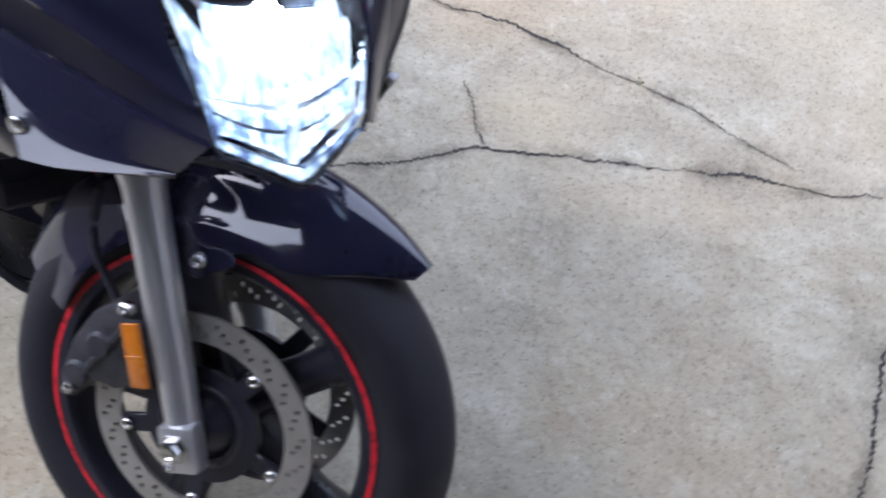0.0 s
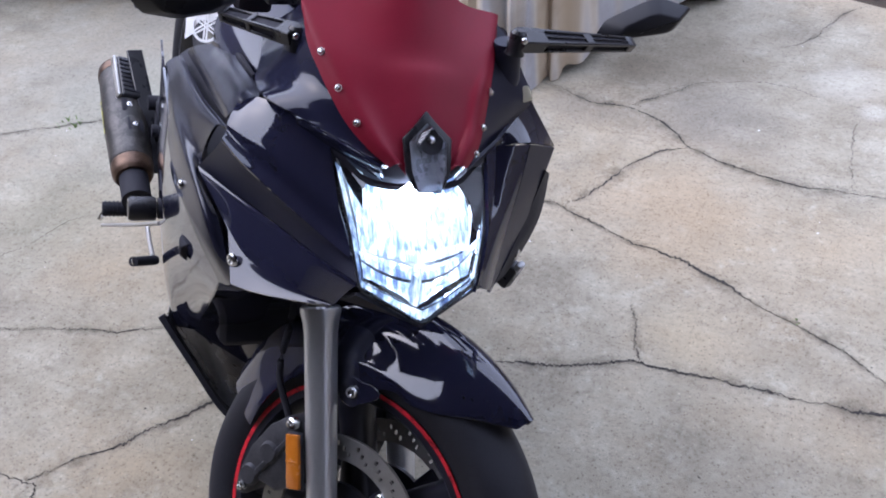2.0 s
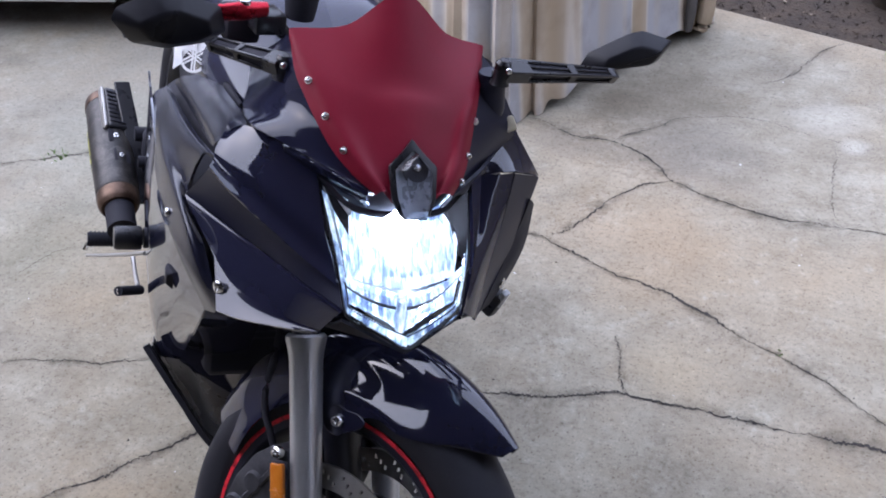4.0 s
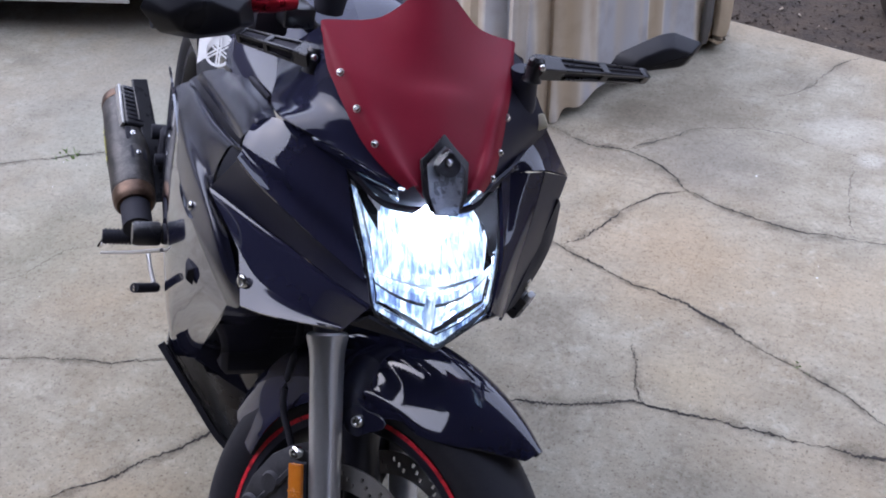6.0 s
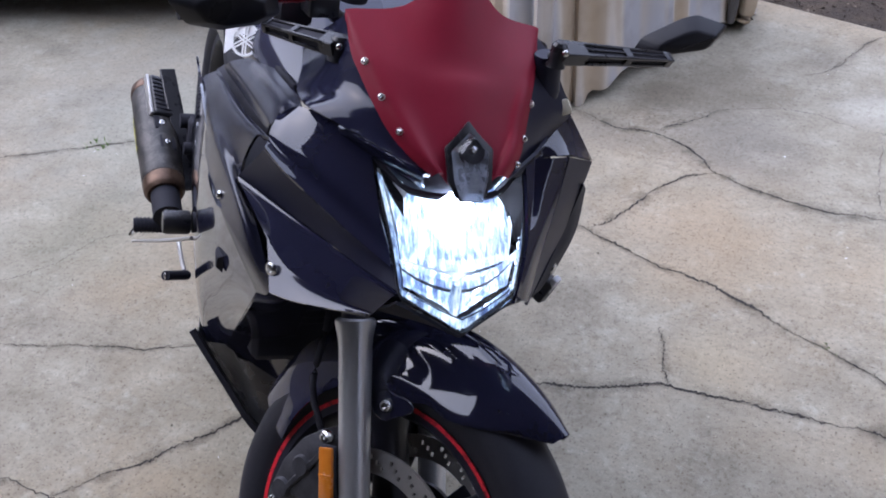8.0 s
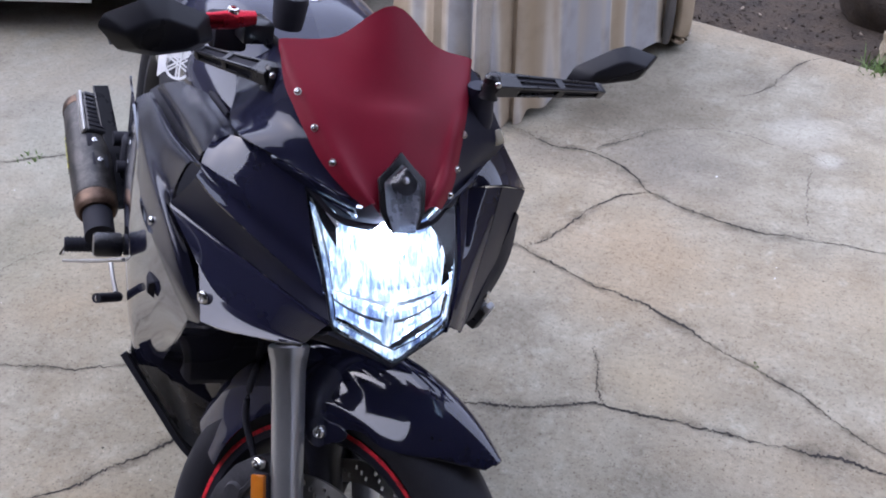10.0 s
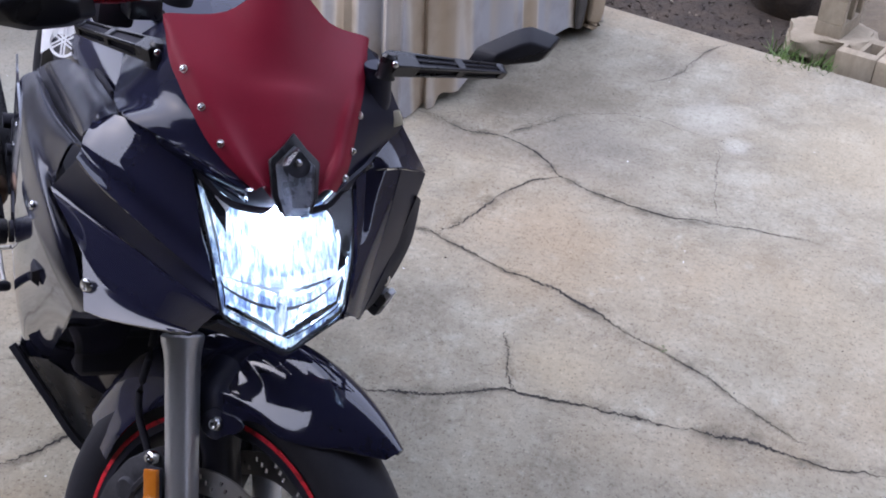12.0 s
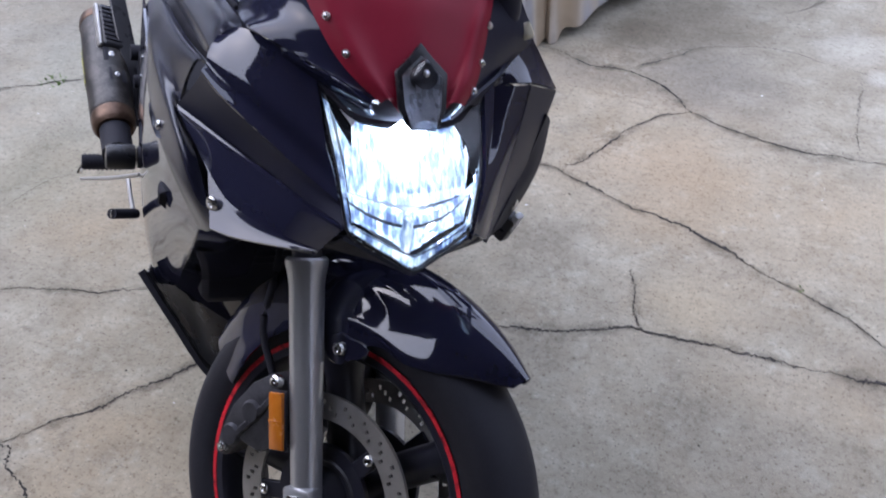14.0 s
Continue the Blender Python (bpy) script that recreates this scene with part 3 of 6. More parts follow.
def wider(rows, by=0.45):
    """The left half of the fairing sits a little further out than the right."""
    return [[(x, y * (1 + by * max(0.0, abs(y) - 0.10)), z) for x, y, z in row] for row in rows]


def both(name, rows, material, label="", parents=(None, None), by=0.45, **more):
    """A panel and its twin on the other side."""
    return [bike_part(name, sheet(wider(rows, by) if k else rows, mirror=k == 1, **more), material, label, parents[k]) for k in (0, 1)]


def ring(r0, r1, y0, y1, steps=72):
    return lathe([(r0, y0), (r1, y0), (r1, y1), (r0, y1)], steps, "y", closed=True)


# front wheel, turned with the steering; its hub is the origin and y its axle
def wheel(at, front=True):
    wide = 0.06 if front else 0.088
    half_rim = [(0.200, 0.70), (0.208, 0.87), (0.2250, 0.87), (0.2250, 0.74), (0.216, 0.70)]
    rim = lathe([(r, -d * wide) for r, d in half_rim] + [(r, d * wide) for r, d in half_rim[::-1]], 96, "y", closed=True)
    spokes = []
    for k in range(5):
        turn = Matrix.Rotation(radians(72 * k - 22), 4, "Y")
        s = tube([(0.035, 0, 0), (0.10, 0, 0.0), (0.160, 0, 0.0), (0.206, 0, 0.0)], [0.034, 0.027, 0.027, 0.036], 12, 4, 1.0)
        for v in s.verts:
            v.co.y *= 1.15
        s.transform(turn)
        spokes.append(s)
    hub = lathe([(0.0, -0.062), (0.030, -0.062), (0.048, -0.045), (0.052, 0.0), (0.048, 0.045), (0.030, 0.062), (0.0, 0.062)], 40, "y")
    body = bike_part("front_wheel" if front else "rear_wheel", rim, RIM, "black five-spoke alloy wheel with thin red rim tape", m=at)
    bike_part("wheel_hub", hub, RIM, "black wheel hub", body, at)
    for s in spokes:
        bike_part("spoke", s, RIM, "", body, at)
    r0 = 0.222
    side = [(r0, wide * 0.80), (0.236, wide * 0.96), (0.254, wide * 1.03), (0.270, wide * 0.98), (0.285, wide * 0.78), (0.297, wide * 0.48), (0.303, wide * 0.2)]
    outline = [(r, -d) for r, d in side] + [(0.3045, 0.0)] + [(r, d) for r, d in side[::-1]]
    inner = [(0.216, wide * 0.7), (0.216, -wide * 0.7)]
    tyre = lathe(outline + inner, 128, "y", closed=True)
    tyre = bike_part("tyre", tyre, RUBBER, "worn black road tyre", body, at)
    for s in (-1, 1):
        tape = ring(0.2190, 0.2255, s * (wide * 0.80 + 0.0045) - 0.0007, s * (wide * 0.80 + 0.0045) + 0.0007, 110)
        bike_part("rim_tape", tape, RED_TAPE, "red reflective rim tape", body, at)
    return body


front = wheel(STEER)
def disc(side):
    """A drilled, petal-free brake disc on its carrier."""
    y = side * 0.066
    bm = bmesh.new()
    n = 168
    radii = [0.1135, 0.1145, 0.1205, 0.1275, 0.1345, 0.1415, 0.1485, 0.1495]
    grid = {}
    for face, off in ((0, -0.0025), (1, 0.0025)):
        for k in range(n):
            a = 2 * math.pi * k / n
            for j, r in enumerate(radii):
                grid[face, k, j] = bm.verts.new((r * math.cos(a), y + off, r * math.sin(a)))
    def hole(k, j):
        return (j == 2 and k % 7 == 1) or (j == 4 and k % 7 == 5) or (j == 3 and k % 7 == 3)
    for k in range(n):
        k2 = (k + 1) % n
        for j in range(len(radii) - 1):
            q = [(k, j), (k2, j), (k2, j + 1), (k, j + 1)]
            if hole(k, j):
                for u in range(4):
                    a, b = q[u], q[(u + 1) % 4]
                    bm.faces.new((grid[0, *a], grid[0, *b], grid[1, *b], grid[1, *a]))
            else:
                bm.faces.new([grid[0, *c] for c in q])
                bm.faces.new([grid[1, *c] for c in q[::-1]])
        for j in (0, len(radii) - 1):
            bm.faces.new((grid[0, k, j], grid[0, k2, j], grid[1, k2, j], grid[1, k, j]))
    bmesh.ops.recalc_face_normals(bm, faces=bm.faces)
    d = bike_part("brake_disc", bm, STEEL, "drilled steel brake disc", front, STEER, angle=30)
    return d


for side in (-1, 1):
    disc(side)
    carrier = bike_part("disc_carrier", ring(0.046, 0.078, side * 0.063 - 0.004, side * 0.063 + 0.004, 60), RIM, "black disc carrier", front, STEER)
    for k in range(5):
        a = box((0.056, 0.007, 0.026), Matrix.Rotation(radians(72 * k + 34), 4, "Y") @ Matrix.Translation((0.090, side * 0.063, 0)), 0.002, 1)
        bike_part("carrier_arm", a, RIM, "", front, STEER)
    for k in range(5):
        a = radians(72 * k + 34)
        at = STEER @ facing((0.106 * math.cos(a), side * 0.068, -0.106 * math.sin(a)), (0, side, 0))
        bike_part("disc_bolt", bolt(0.0085, 0.006, at), CHROME, "bright disc bolt", front)
    at = STEER
    cap = lathe([(0.0, side * 0.085), (0.020, side * 0.085), (0.036, side * 0.070), (0.044, side * 0.060)], 32, "y")
    bike_part("hub_cover", cap, RIM, "black hub cover", front, STEER)
rings = lathe([(0.052, -0.0675), (0.0555, -0.0695), (0.059, -0.0675)], 60, "y", closed=True)
bike_part("hub_ring", rings, CALIPER, "thin turned ring on the hub", front, STEER)

# fork
for side in (-1, 1):
    leg = lathe([(0.0, -0.030), (0.019, -0.030), (0.0215, -0.024), (0.022, 0.04), (0.023, 0.12), (0.024, 0.25), (0.0245, 0.302), (0.0262, 0.318), (0.0298, 0.334), (0.0298, 0.340), (0.027, 0.343), (0.0, 0.343)], 36, "z")
    leg = bike_part("fork_leg", leg, FORK, "silver-grey fork slider with flared collar", m=STEER @ Matrix.Translation((0.0, side * 0.1, 0)))
    bike_part("fork_tube", tube([(0.0, side * 0.1, 0.32), (0.0, side * 0.1, 0.72)], 0.0205, 24), RIM, "black inner fork tube", leg, STEER)
    clamp = box((0.048, 0.030, 0.062), Matrix.Translation((0.002, side * 0.112, -0.004)), 0.006, 2)
    bike_part("axle_clamp", clamp, FORK, "squared axle clamp", leg, STEER)
    nut = lathe([(0.0, 0.010), (0.006, 0.010), (0.008, 0.012), (0.0125, 0.011), (0.0140, 0.006), (0.0140, 0.0), (0.019, 0.0), (0.019, -0.003)], 6, "z")
    bike_part("axle_nut", nut, CHROME, "bright axle nut with washer", leg, STEER @ facing((0.0, side * 0.129, 0.0), (0, side, 0)), smooth=False)
    bike_part("clamp_bolt", bolt(0.0055, 0.006, STEER @ facing((-0.010, side * 0.127, -0.024), (0, side, 0))), CHROME, "small clamp bolt", leg)
    # reflector on its bracket, behind the leg's outer face
    refl = box((0.024, 0.009, 0.080), Matrix.Translation((-0.029, side * 0.128, 0.117)), 0.0022, 2)
    bike_part("fork_reflector", refl, AMBER, "rectangular amber reflector", leg, STEER)
    bike_part("reflector_frame", box((0.028, 0.007, 0.084), Matrix.Translation((-0.029, side * 0.1235, 0.117)), 0.002, 1), MATTE, "black reflector backing", leg, STEER)
    band = box((0.0245, 0.0095, 0.003), Matrix.Translation((-0.029, side * 0.1283, 0.117)), 0.0005, 1)
    bike_part("reflector_ridge", band, AMBER, "ridge across the reflector", leg, STEER)
    # caliper behind the leg
    shape = [(-0.020, 0.170), (-0.055, 0.178), (-0.095, 0.160), (-0.132, 0.125), (-0.160, 0.078), (-0.168, 0.050), (-0.148, 0.046), (-0.118, 0.072), (-0.085, 0.060), (-0.052, 0.070), (-0.030, 0.110)]
    turn = Matrix(((1, 0, 0, 0), (0, 0, -1 * side, side * 0.062), (0, 1, 0, 0), (0, 0, 0, 1)))
    cal = prism(shape, -0.052, Matrix(((1, 0, 0, 0), (0, 0, -side, side * 0.055), (0, 1, 0, 0), (0, 0, 0, 1))), 0.005, 2)
    bmesh.ops.recalc_face_normals(cal, faces=cal.faces)
    cal = bike_part("brake_caliper", cal, CALIPER, "dark grey cast brake caliper", m=STEER)
    for x, z in ((-0.095, 0.118), (-0.135, 0.080)):
        bore = lathe([(0.0, 0.006), (0.014, 0.006), (0.018, 0.0)], 24, "z")
        bike_part("piston_cap", bore, CALIPER, "round piston cap", cal, STEER @ facing((x, side * 0.1065, z), (0, side, 0)))
    for k in range(3):
        rib = box((0.010, 0.006, 0.052), STEER @ pose(-0.062 - 0.030 * k, side * 0.109, 0.135 - 0.026 * k, 0, 48, 0), 0.002, 1)
        bike_part("caliper_rib", rib, CALIPER, "cast rib of the caliper", cal)
    bike_part("caliper_bolt", bolt(0.010, 0.012, STEER @ facing((-0.040, side * 0.112, 0.168), (0, side, 0.3))), CHROME, "bright caliper bolt", cal)
    bike_part("caliper_bolt", bolt(0.008, 0.010, STEER @ facing((-0.148, side * 0.107, 0.062), (0, side, 0))), CHROME, "bright caliper bolt", cal)
    hose = tube([(-0.075, side * 0.085, 0.17), (-0.090, side * 0.088, 0.24), (-0.055, side * 0.095, 0.34), (-0.045, side * 0.090, 0.47)], 0.0055, 10)
    bike_part("brake_hose", hose, MATTE, "black rubber brake hose", cal, STEER)

# front mudguard: a shell over the tyre from behind the legs to a pointed front
def mudguard():
    rows = []
    for u in np.linspace(0, 1, 15):
        a = radians(140 - 107 * u)
        point = max(0.0, (u - 0.80) / 0.20)
        half = 0.070 * (1 - 0.80 * point**1.6) * (1 - 0.10 * max(0.0, 1 - u / 0.30) ** 2)
        crown = 0.322 + 0.026 * math.sin(math.pi / 2 * min(u * 1.4, 1.0))
        depth = 0.090 * (1 - 0.80 * point**1.3)
        drop = 0.006 * (1 - point) + 0.050 * math.exp(-((u - 0.56) / 0.075) ** 2)
        row = []
        for side in (-1.01, -1.0, -0.93, -0.78, -0.6, -0.42, -0.26, -0.12, 0, 0.12, 0.26, 0.42, 0.6, 0.78, 0.93, 1.0, 1.01):
            r = crown - depth * abs(side) ** 2.15 - (drop if abs(side) > 1 else 0.0)
            row.append((r * math.cos(a), half * side, r * math.sin(a)))
        rows.append(row)
    return sheet(rows, 4, 3, 0.003)


guard = bike_part("front_mudguard", mudguard(), BLACK, "glossy black front mudguard with pointed tip", m=STEER)
for side in (-1, 1):
    at = (0.040, side * 0.0745, 0.217)
    plate = prism([(0.028 * math.cos(t) * (1.7 if math.cos(t) > 0 else 1.0), 0.023 * math.sin(t) * (1.0 if math.cos(t) < 0.2 else 0.7)) for t in np.linspace(0, 2 * math.pi, 20, endpoint=False)], 0.003, STEER @ Matrix(((1, 0, 0, at[0]), (0, 0, side, at[1] - side * 0.001), (0, -side, 0, at[2]), (0, 0, 0, 1))), 0.001, 1)
    bike_part("mudguard_bracket", plate, BLACK, "teardrop mudguard bracket", guard)
    bike_part("mudguard_bolt", bolt(0.010, 0.008, STEER @ facing((at[0], at[1] + side * 0.002, at[2]), (0, side, 0))), CHROME, "bright domed mudguard bolt", guard)

# ---- headlight ----
LENS_HALF = [
    [(1.402, -0.098, 0.932), (1.437, -0.066, 0.909), (1.456, -0.033, 0.907), (1.463, 0, 0.911)],
    [(1.480, -0.086, 0.872), (1.500, -0.058, 0.872), (1.512, -0.029, 0.872), (1.516, 0, 0.872)],
    [(1.505, -0.079, 0.838), (1.523, -0.053, 0.834), (1.536, -0.027, 0.831), (1.541, 0, 0.829)],
    [(1.524, -0.071, 0.808), (1.537, -0.047, 0.798), (1.548, -0.024, 0.789), (1.557, 0, 0.779)],
]
lens_rows = [row + [(x, -y, z) for x, y, z in row[-2::-1]] for row in LENS_HALF]
deep = [[(x - 0.050 + 0.0 * abs(y), y * 0.90, z + 0.002 - 0.012 * (1 - abs(y) / 0.1)) for x, y, z in row] for row in lens_rows]
lamp = bike_part("headlight", sheet(deep, 6, 6, 0.004), STEEL, "angular five-sided headlight, switched on")
lens = bike_part("headlight_lens", sheet(lens_rows, 8, 8, 0.003), LENS, "clear angular headlight lens", lamp)
lens.visible_shadow = False


def lens_at(u, v, back):
    """A place behind the lens: u across from -1 to 1, v down from 0 to 1."""
    g = np.array(lens_rows)
    row = spline(g, 8)
    r = row[int(round(v * (len(row) - 1)))]
    c = spline(r, 8)
    p = c[int(round((u * 0.5 + 0.5) * (len(c) - 1)))]
    return Vector(p.tolist()) - Vector((back, 0, -0.25 * back))


# the reflector, bulb light put into its surfaces as glow: an upper bowl with fluted walls, a dividing lip, two lower
# bowls
def bowl(u0, u1, v0, v1, rim, depth, flutes):
    rows = []
    for j in range(13):
        v = v0 + (v1 - v0) * j / 12
        row = []
        for k in range(41):
            s = k / 20 - 1
            e = (1 - (s / 1.03) ** 2) * (1 - ((j - 6) / 6.4) ** 2)
            step = 0.0022 * abs(((k * flutes / 40 + (0.5 if flutes > 9 and j % 4 > 1 else 0.0)) % 1.0) - 0.5)
            row.append(lens_at(u0 + (u1 - u0) * k / 40, v, rim + depth * math.sqrt(max(e, 0.0)) + step))
        rows.append(row)
    return sheet(rows, 1, 1, 0.002)


MIRROR = surface("lamp_mirror", (0.75, 0.80, 0.86), (0.85, 0.88, 0.92), 0.10, metal=1.0, scale=40, fine=200, bump=0.0, rough_span=0.04)
bike_part("reflector_bowl", bowl(-0.86, 0.86, 0.05, 0.66, 0.016, 0.036, 12), GLOW, "faceted mirror bowl of the main beam, its glow put into the surface", lamp, angle=12)
bike_part("reflector_bowl", bowl(-0.90, -0.17, 0.645, 0.925, 0.010, 0.016, 5), GLOW, "small mirror bowl under the main beam, its glow put into the surface", lamp, angle=12)
bike_part("reflector_bowl", bowl(-0.07, 0.90, 0.645, 0.925, 0.010, 0.020, 7), GLOW, "small mirror bowl under the main beam, its glow put into the surface", lamp, angle=12)
bike_part("lit_bulb", lathe([(0.0, 0.032), (0.014, 0.029), (0.022, 0.018), (0.025, 0.005), (0.021, -0.004)], 32, "x"), LAMP, "glowing headlight bulb and its shield", lamp, Matrix.Translation(lens_at(-0.05, 0.27, 0.046)))
bike_part("lit_bulb", lathe([(0.0, 0.006), (0.005, 0.005), (0.008, 0.001), (0.007, -0.003)], 24, "x"), LAMP, "small glowing side-light bulb", lamp, Matrix.Translation(lens_at(0.30, 0.80, 0.026)))
lip_rows = [[lens_at(-0.9 + 1.8 * k / 16, v, b) + Vector((0, 0, 0.013 * ((k - 8) / 8) ** 2 + 0.007 * (k - 8) / 8 - 0.011)) for k in range(17)] for v, b in ((0.600, 0.011), (0.607, 0.007), (0.616, 0.007))]
bike_part("reflector_lip", sheet(lip_rows, 3, 3, 0.002), GLOW, "lip between the bowls, made to glow by itself", lamp)
# A grey strip stands in for the shade below the lip.
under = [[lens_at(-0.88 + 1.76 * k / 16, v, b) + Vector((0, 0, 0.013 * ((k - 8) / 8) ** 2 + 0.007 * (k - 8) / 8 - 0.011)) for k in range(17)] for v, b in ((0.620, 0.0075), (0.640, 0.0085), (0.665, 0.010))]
bike_part("lip_shade", sheet(under, 3, 3, 0.002), LAMP_GREY, "grey strip put in for the shade under the lip", lamp)
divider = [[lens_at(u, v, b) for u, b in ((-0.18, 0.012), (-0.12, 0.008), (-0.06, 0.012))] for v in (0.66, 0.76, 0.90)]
bike_part("bowl_divider", sheet(divider, 4, 4, 0.002), BORDER, "rib between the small bowls, made to glow by itself", lamp)
for side in (-1, 1):
    strip = [[lens_at(side * u, v, 0.005) for u in (0.905, 0.95, 0.992)] for v in np.linspace(0.08, 0.94, 76)]
    for j, row in enumerate(strip):
        for p in row:
            p.x -= 0.003 * (j % 2)
    bike_part("ribbed_border", sheet(strip, 2, 1, 0.002), BORDER, "ribbed border inside the lens, made to glow by itself", lamp, angle=12)
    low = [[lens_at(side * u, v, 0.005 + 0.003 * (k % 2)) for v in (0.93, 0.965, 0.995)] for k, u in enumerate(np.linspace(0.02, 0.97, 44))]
    bike_part("ribbed_border", sheet(low, 2, 1, 0.002), BORDER, "ribbed border inside the lens, made to glow by itself", lamp, angle=12)
    bike_part("border_line", tube([lens_at(side * u, v, 0.005) for u, v in ((0.90, 0.62), (0.90, 0.78), (0.90, 0.925), (0.60, 0.928), (0.30, 0.930), (0.0, 0.935))], 0.0010, 8, 4), CALIPER, "dark line inside the border", lamp)
    brow = [[lens_at(side * u, v, d) for u, v, d in row] for row in (((0.965, 0.02, 0.003), (0.955, 0.02, 0.003), (0.945, 0.02, 0.003)), ((0.86, 0.13, 0.006), (0.82, 0.10, 0.006), (0.78, 0.055, 0.005)), ((0.74, 0.27, 0.014), (0.71, 0.18, 0.014), (0.66, 0.085, 0.012)))]
    bike_part("dark_brow", sheet(brow, 4, 4, 0.002), SATIN, "dark wedge at the lens corner", lamp)
    trim = [[lens_at(side * u, v, d) for u, v, d in row] for row in (((0.965, 0.015, 0.003), (0.955, 0.014, 0.003), (0.945, 0.013, 0.003)), ((0.66, 0.080, 0.003), (0.64, 0.062, 0.003), (0.62, 0.045, 0.003)))]
    bike_part("brow_trim", sheet(trim, 4, 3, 0.002), PALE, "chromed trim over the dark wedge", lamp)

rim_path = [row[0] for row in lens_rows] + lens_rows[-1][1:] + [row[-1] for row in lens_rows[-2::-1]]
bike_part("lens_bezel", tube(rim_path, 0.0018, 8, 5), SATIN, "thin black bezel round the lens", lamp)
bike_part("top_bezel", tube([(x - 0.001, y, z + 0.001) for x, y, z in lens_rows[0]], 0.0045, 10, 5), MATTE, "black bezel along the top of the lens", lamp)
# grey wall of the lamp at its far upper corner
bike_part("lamp_wall", sheet([[lens_at(u, v, d) for u, v, d in row] for row in (((0.60, 0.03, 0.006), (0.80, 0.03, 0.004), (0.985, 0.03, 0.002)), ((0.68, 0.12, 0.010), (0.84, 0.14, 0.006), (0.980, 0.16, 0.002)), ((0.80, 0.24, 0.014), (0.88, 0.27, 0.008), (0.970, 0.32, 0.002)), ((0.87, 0.40, 0.014), (0.91, 0.42, 0.008), (0.960, 0.45, 0.003)))], 4, 4, 0.002), SATIN, "dark inner wall at the lamp's corner", lamp)

# ---- screen ----
SCREEN_EDGE = [(1.307, -0.127, 1.075), (1.345, -0.125, 1.040), (1.372, -0.117, 1.021), (1.398, -0.106, 1.001), (1.426, -0.089, 0.977), (1.452, -0.066, 0.958), (1.470, -0.042, 0.944)]
SCREEN_FOLD = [(1.308, -0.124, 1.077), (1.358, -0.111, 1.046), (1.384, -0.100, 1.029), (1.409, -0.089, 1.009), (1.436, -0.074, 0.987), (1.459, -0.056, 0.966), (1.474, -0.037, 0.949)]
SCREEN_MID = [(1.318, -0.062, 1.090), (1.374, -0.060, 1.046), (1.398, -0.058, 1.025), (1.420, -0.053, 1.002), (1.443, -0.045, 0.978), (1.464, -0.034, 0.954), (1.479, -0.022, 0.935)]
SCREEN_KEEL = [(1.316, 0, 1.135), (1.378, 0, 1.052), (1.402, 0, 1.031), (1.424, 0, 1.007), (1.446, 0, 0.981), (1.467, 0, 0.953), (1.482, 0, 0.930)]


def other(points):
    return [(x, -y, z) for x, y, z in points]


SCREEN_LEFT_EDGE = [(1.296, 0.125, 1.069), (1.343, 0.110, 1.048), (1.370, 0.101, 1.031), (1.396, 0.091, 1.013), (1.424, 0.080, 0.984), (1.450, 0.068, 0.962), (1.468, 0.051, 0.943)]
SCREEN_LEFT_FOLD = [(1.306, 0.116, 1.074), (1.353, 0.097, 1.052), (1.380, 0.087, 1.036), (1.406, 0.076, 1.019), (1.434, 0.064, 0.990), (1.460, 0.051, 0.969), (1.478, 0.036, 0.950)]
screen_columns = [SCREEN_EDGE, SCREEN_FOLD, SCREEN_MID, SCREEN_KEEL, other(SCREEN_MID), SCREEN_LEFT_FOLD, SCREEN_LEFT_EDGE]
screen = bike_part("screen", sheet([list(row) for row in zip(*screen_columns)], 6, 5, 0.004), RED, "satin red windscreen with pointed top", angle=60)
skin = BVHTree.FromPolygons([v.co for v in screen.data.vertices], [p.vertices[:] for p in screen.data.polygons])
for k, p in enumerate([(1.362, -0.109, 1.033), (1.402, -0.096, 1.007), (1.434, -0.078, 0.978), (1.398, 0.092, 1.006), (1.432, 0.076, 0.977), (1.458, 0.064, 0.952)]):
    out = Vector((0.66, -0.56 if k < 3 else 0.56, 0.5)).normalized()
    q, head, _, _ = skin.find_nearest(Vector(p) + out * 0.012)
    q = q + head * 0.0005
    bike_part("screen_bolt", bolt(0.0036, 0.0040, facing(q, head)), CHROME, "bright screen bolt", screen)
    bike_part("bolt_washer", lathe([(0.0, 0.001), (0.0044, 0.001), (0.0047, -0.003)], 18, "z"), STEEL, "thin washer under the bolt", screen, facing(q, head))
diamond = prism([(0.0, 0.030), (0.0250, 0.005), (0.0225, -0.030), (0.015, -0.054), (-0.015, -0.054), (-0.0225, -0.030), (-0.0250, 0.005)], 0.018, Matrix.Identity(4), 0.0)
for v in diamond.verts:
    if v.co.z > 0.01:
        v.co.x *= 0.58
        v.co.y = v.co.y * 0.80 - 0.003
LAMP_AT = facing((1.466, 0, 0.968), (0.80, 0, 0.60))
bike_part("position_lamp", diamond, SMOKED, "smoked diamond-shaped position lamp", lamp, LAMP_AT, smooth=False)
dark = prism([(0.0, 0.043), (0.0130, 0.027), (0.0305, 0.010), (0.0275, -0.030), (0.018, -0.050), (-0.018, -0.050), (-0.0275, -0.030), (-0.0305, 0.010), (-0.0130, 0.027)], 0.006, Matrix.Identity(4), 0.002, 2)
bike_part("lamp_surround", dark, SATIN, "dark surround of the position lamp", lamp, facing((1.462, 0, 0.965), (0.80, 0, 0.60)))
bike_part("lamp_bulb", lathe([(0.0, 0.006), (0.004, 0.005), (0.006, 0.0), (0.004, -0.004)], 16, "z"), CHROME, "small bulb inside the position lamp", lamp, LAMP_AT @ Matrix.Translation((0, 0.006, 0.006)))
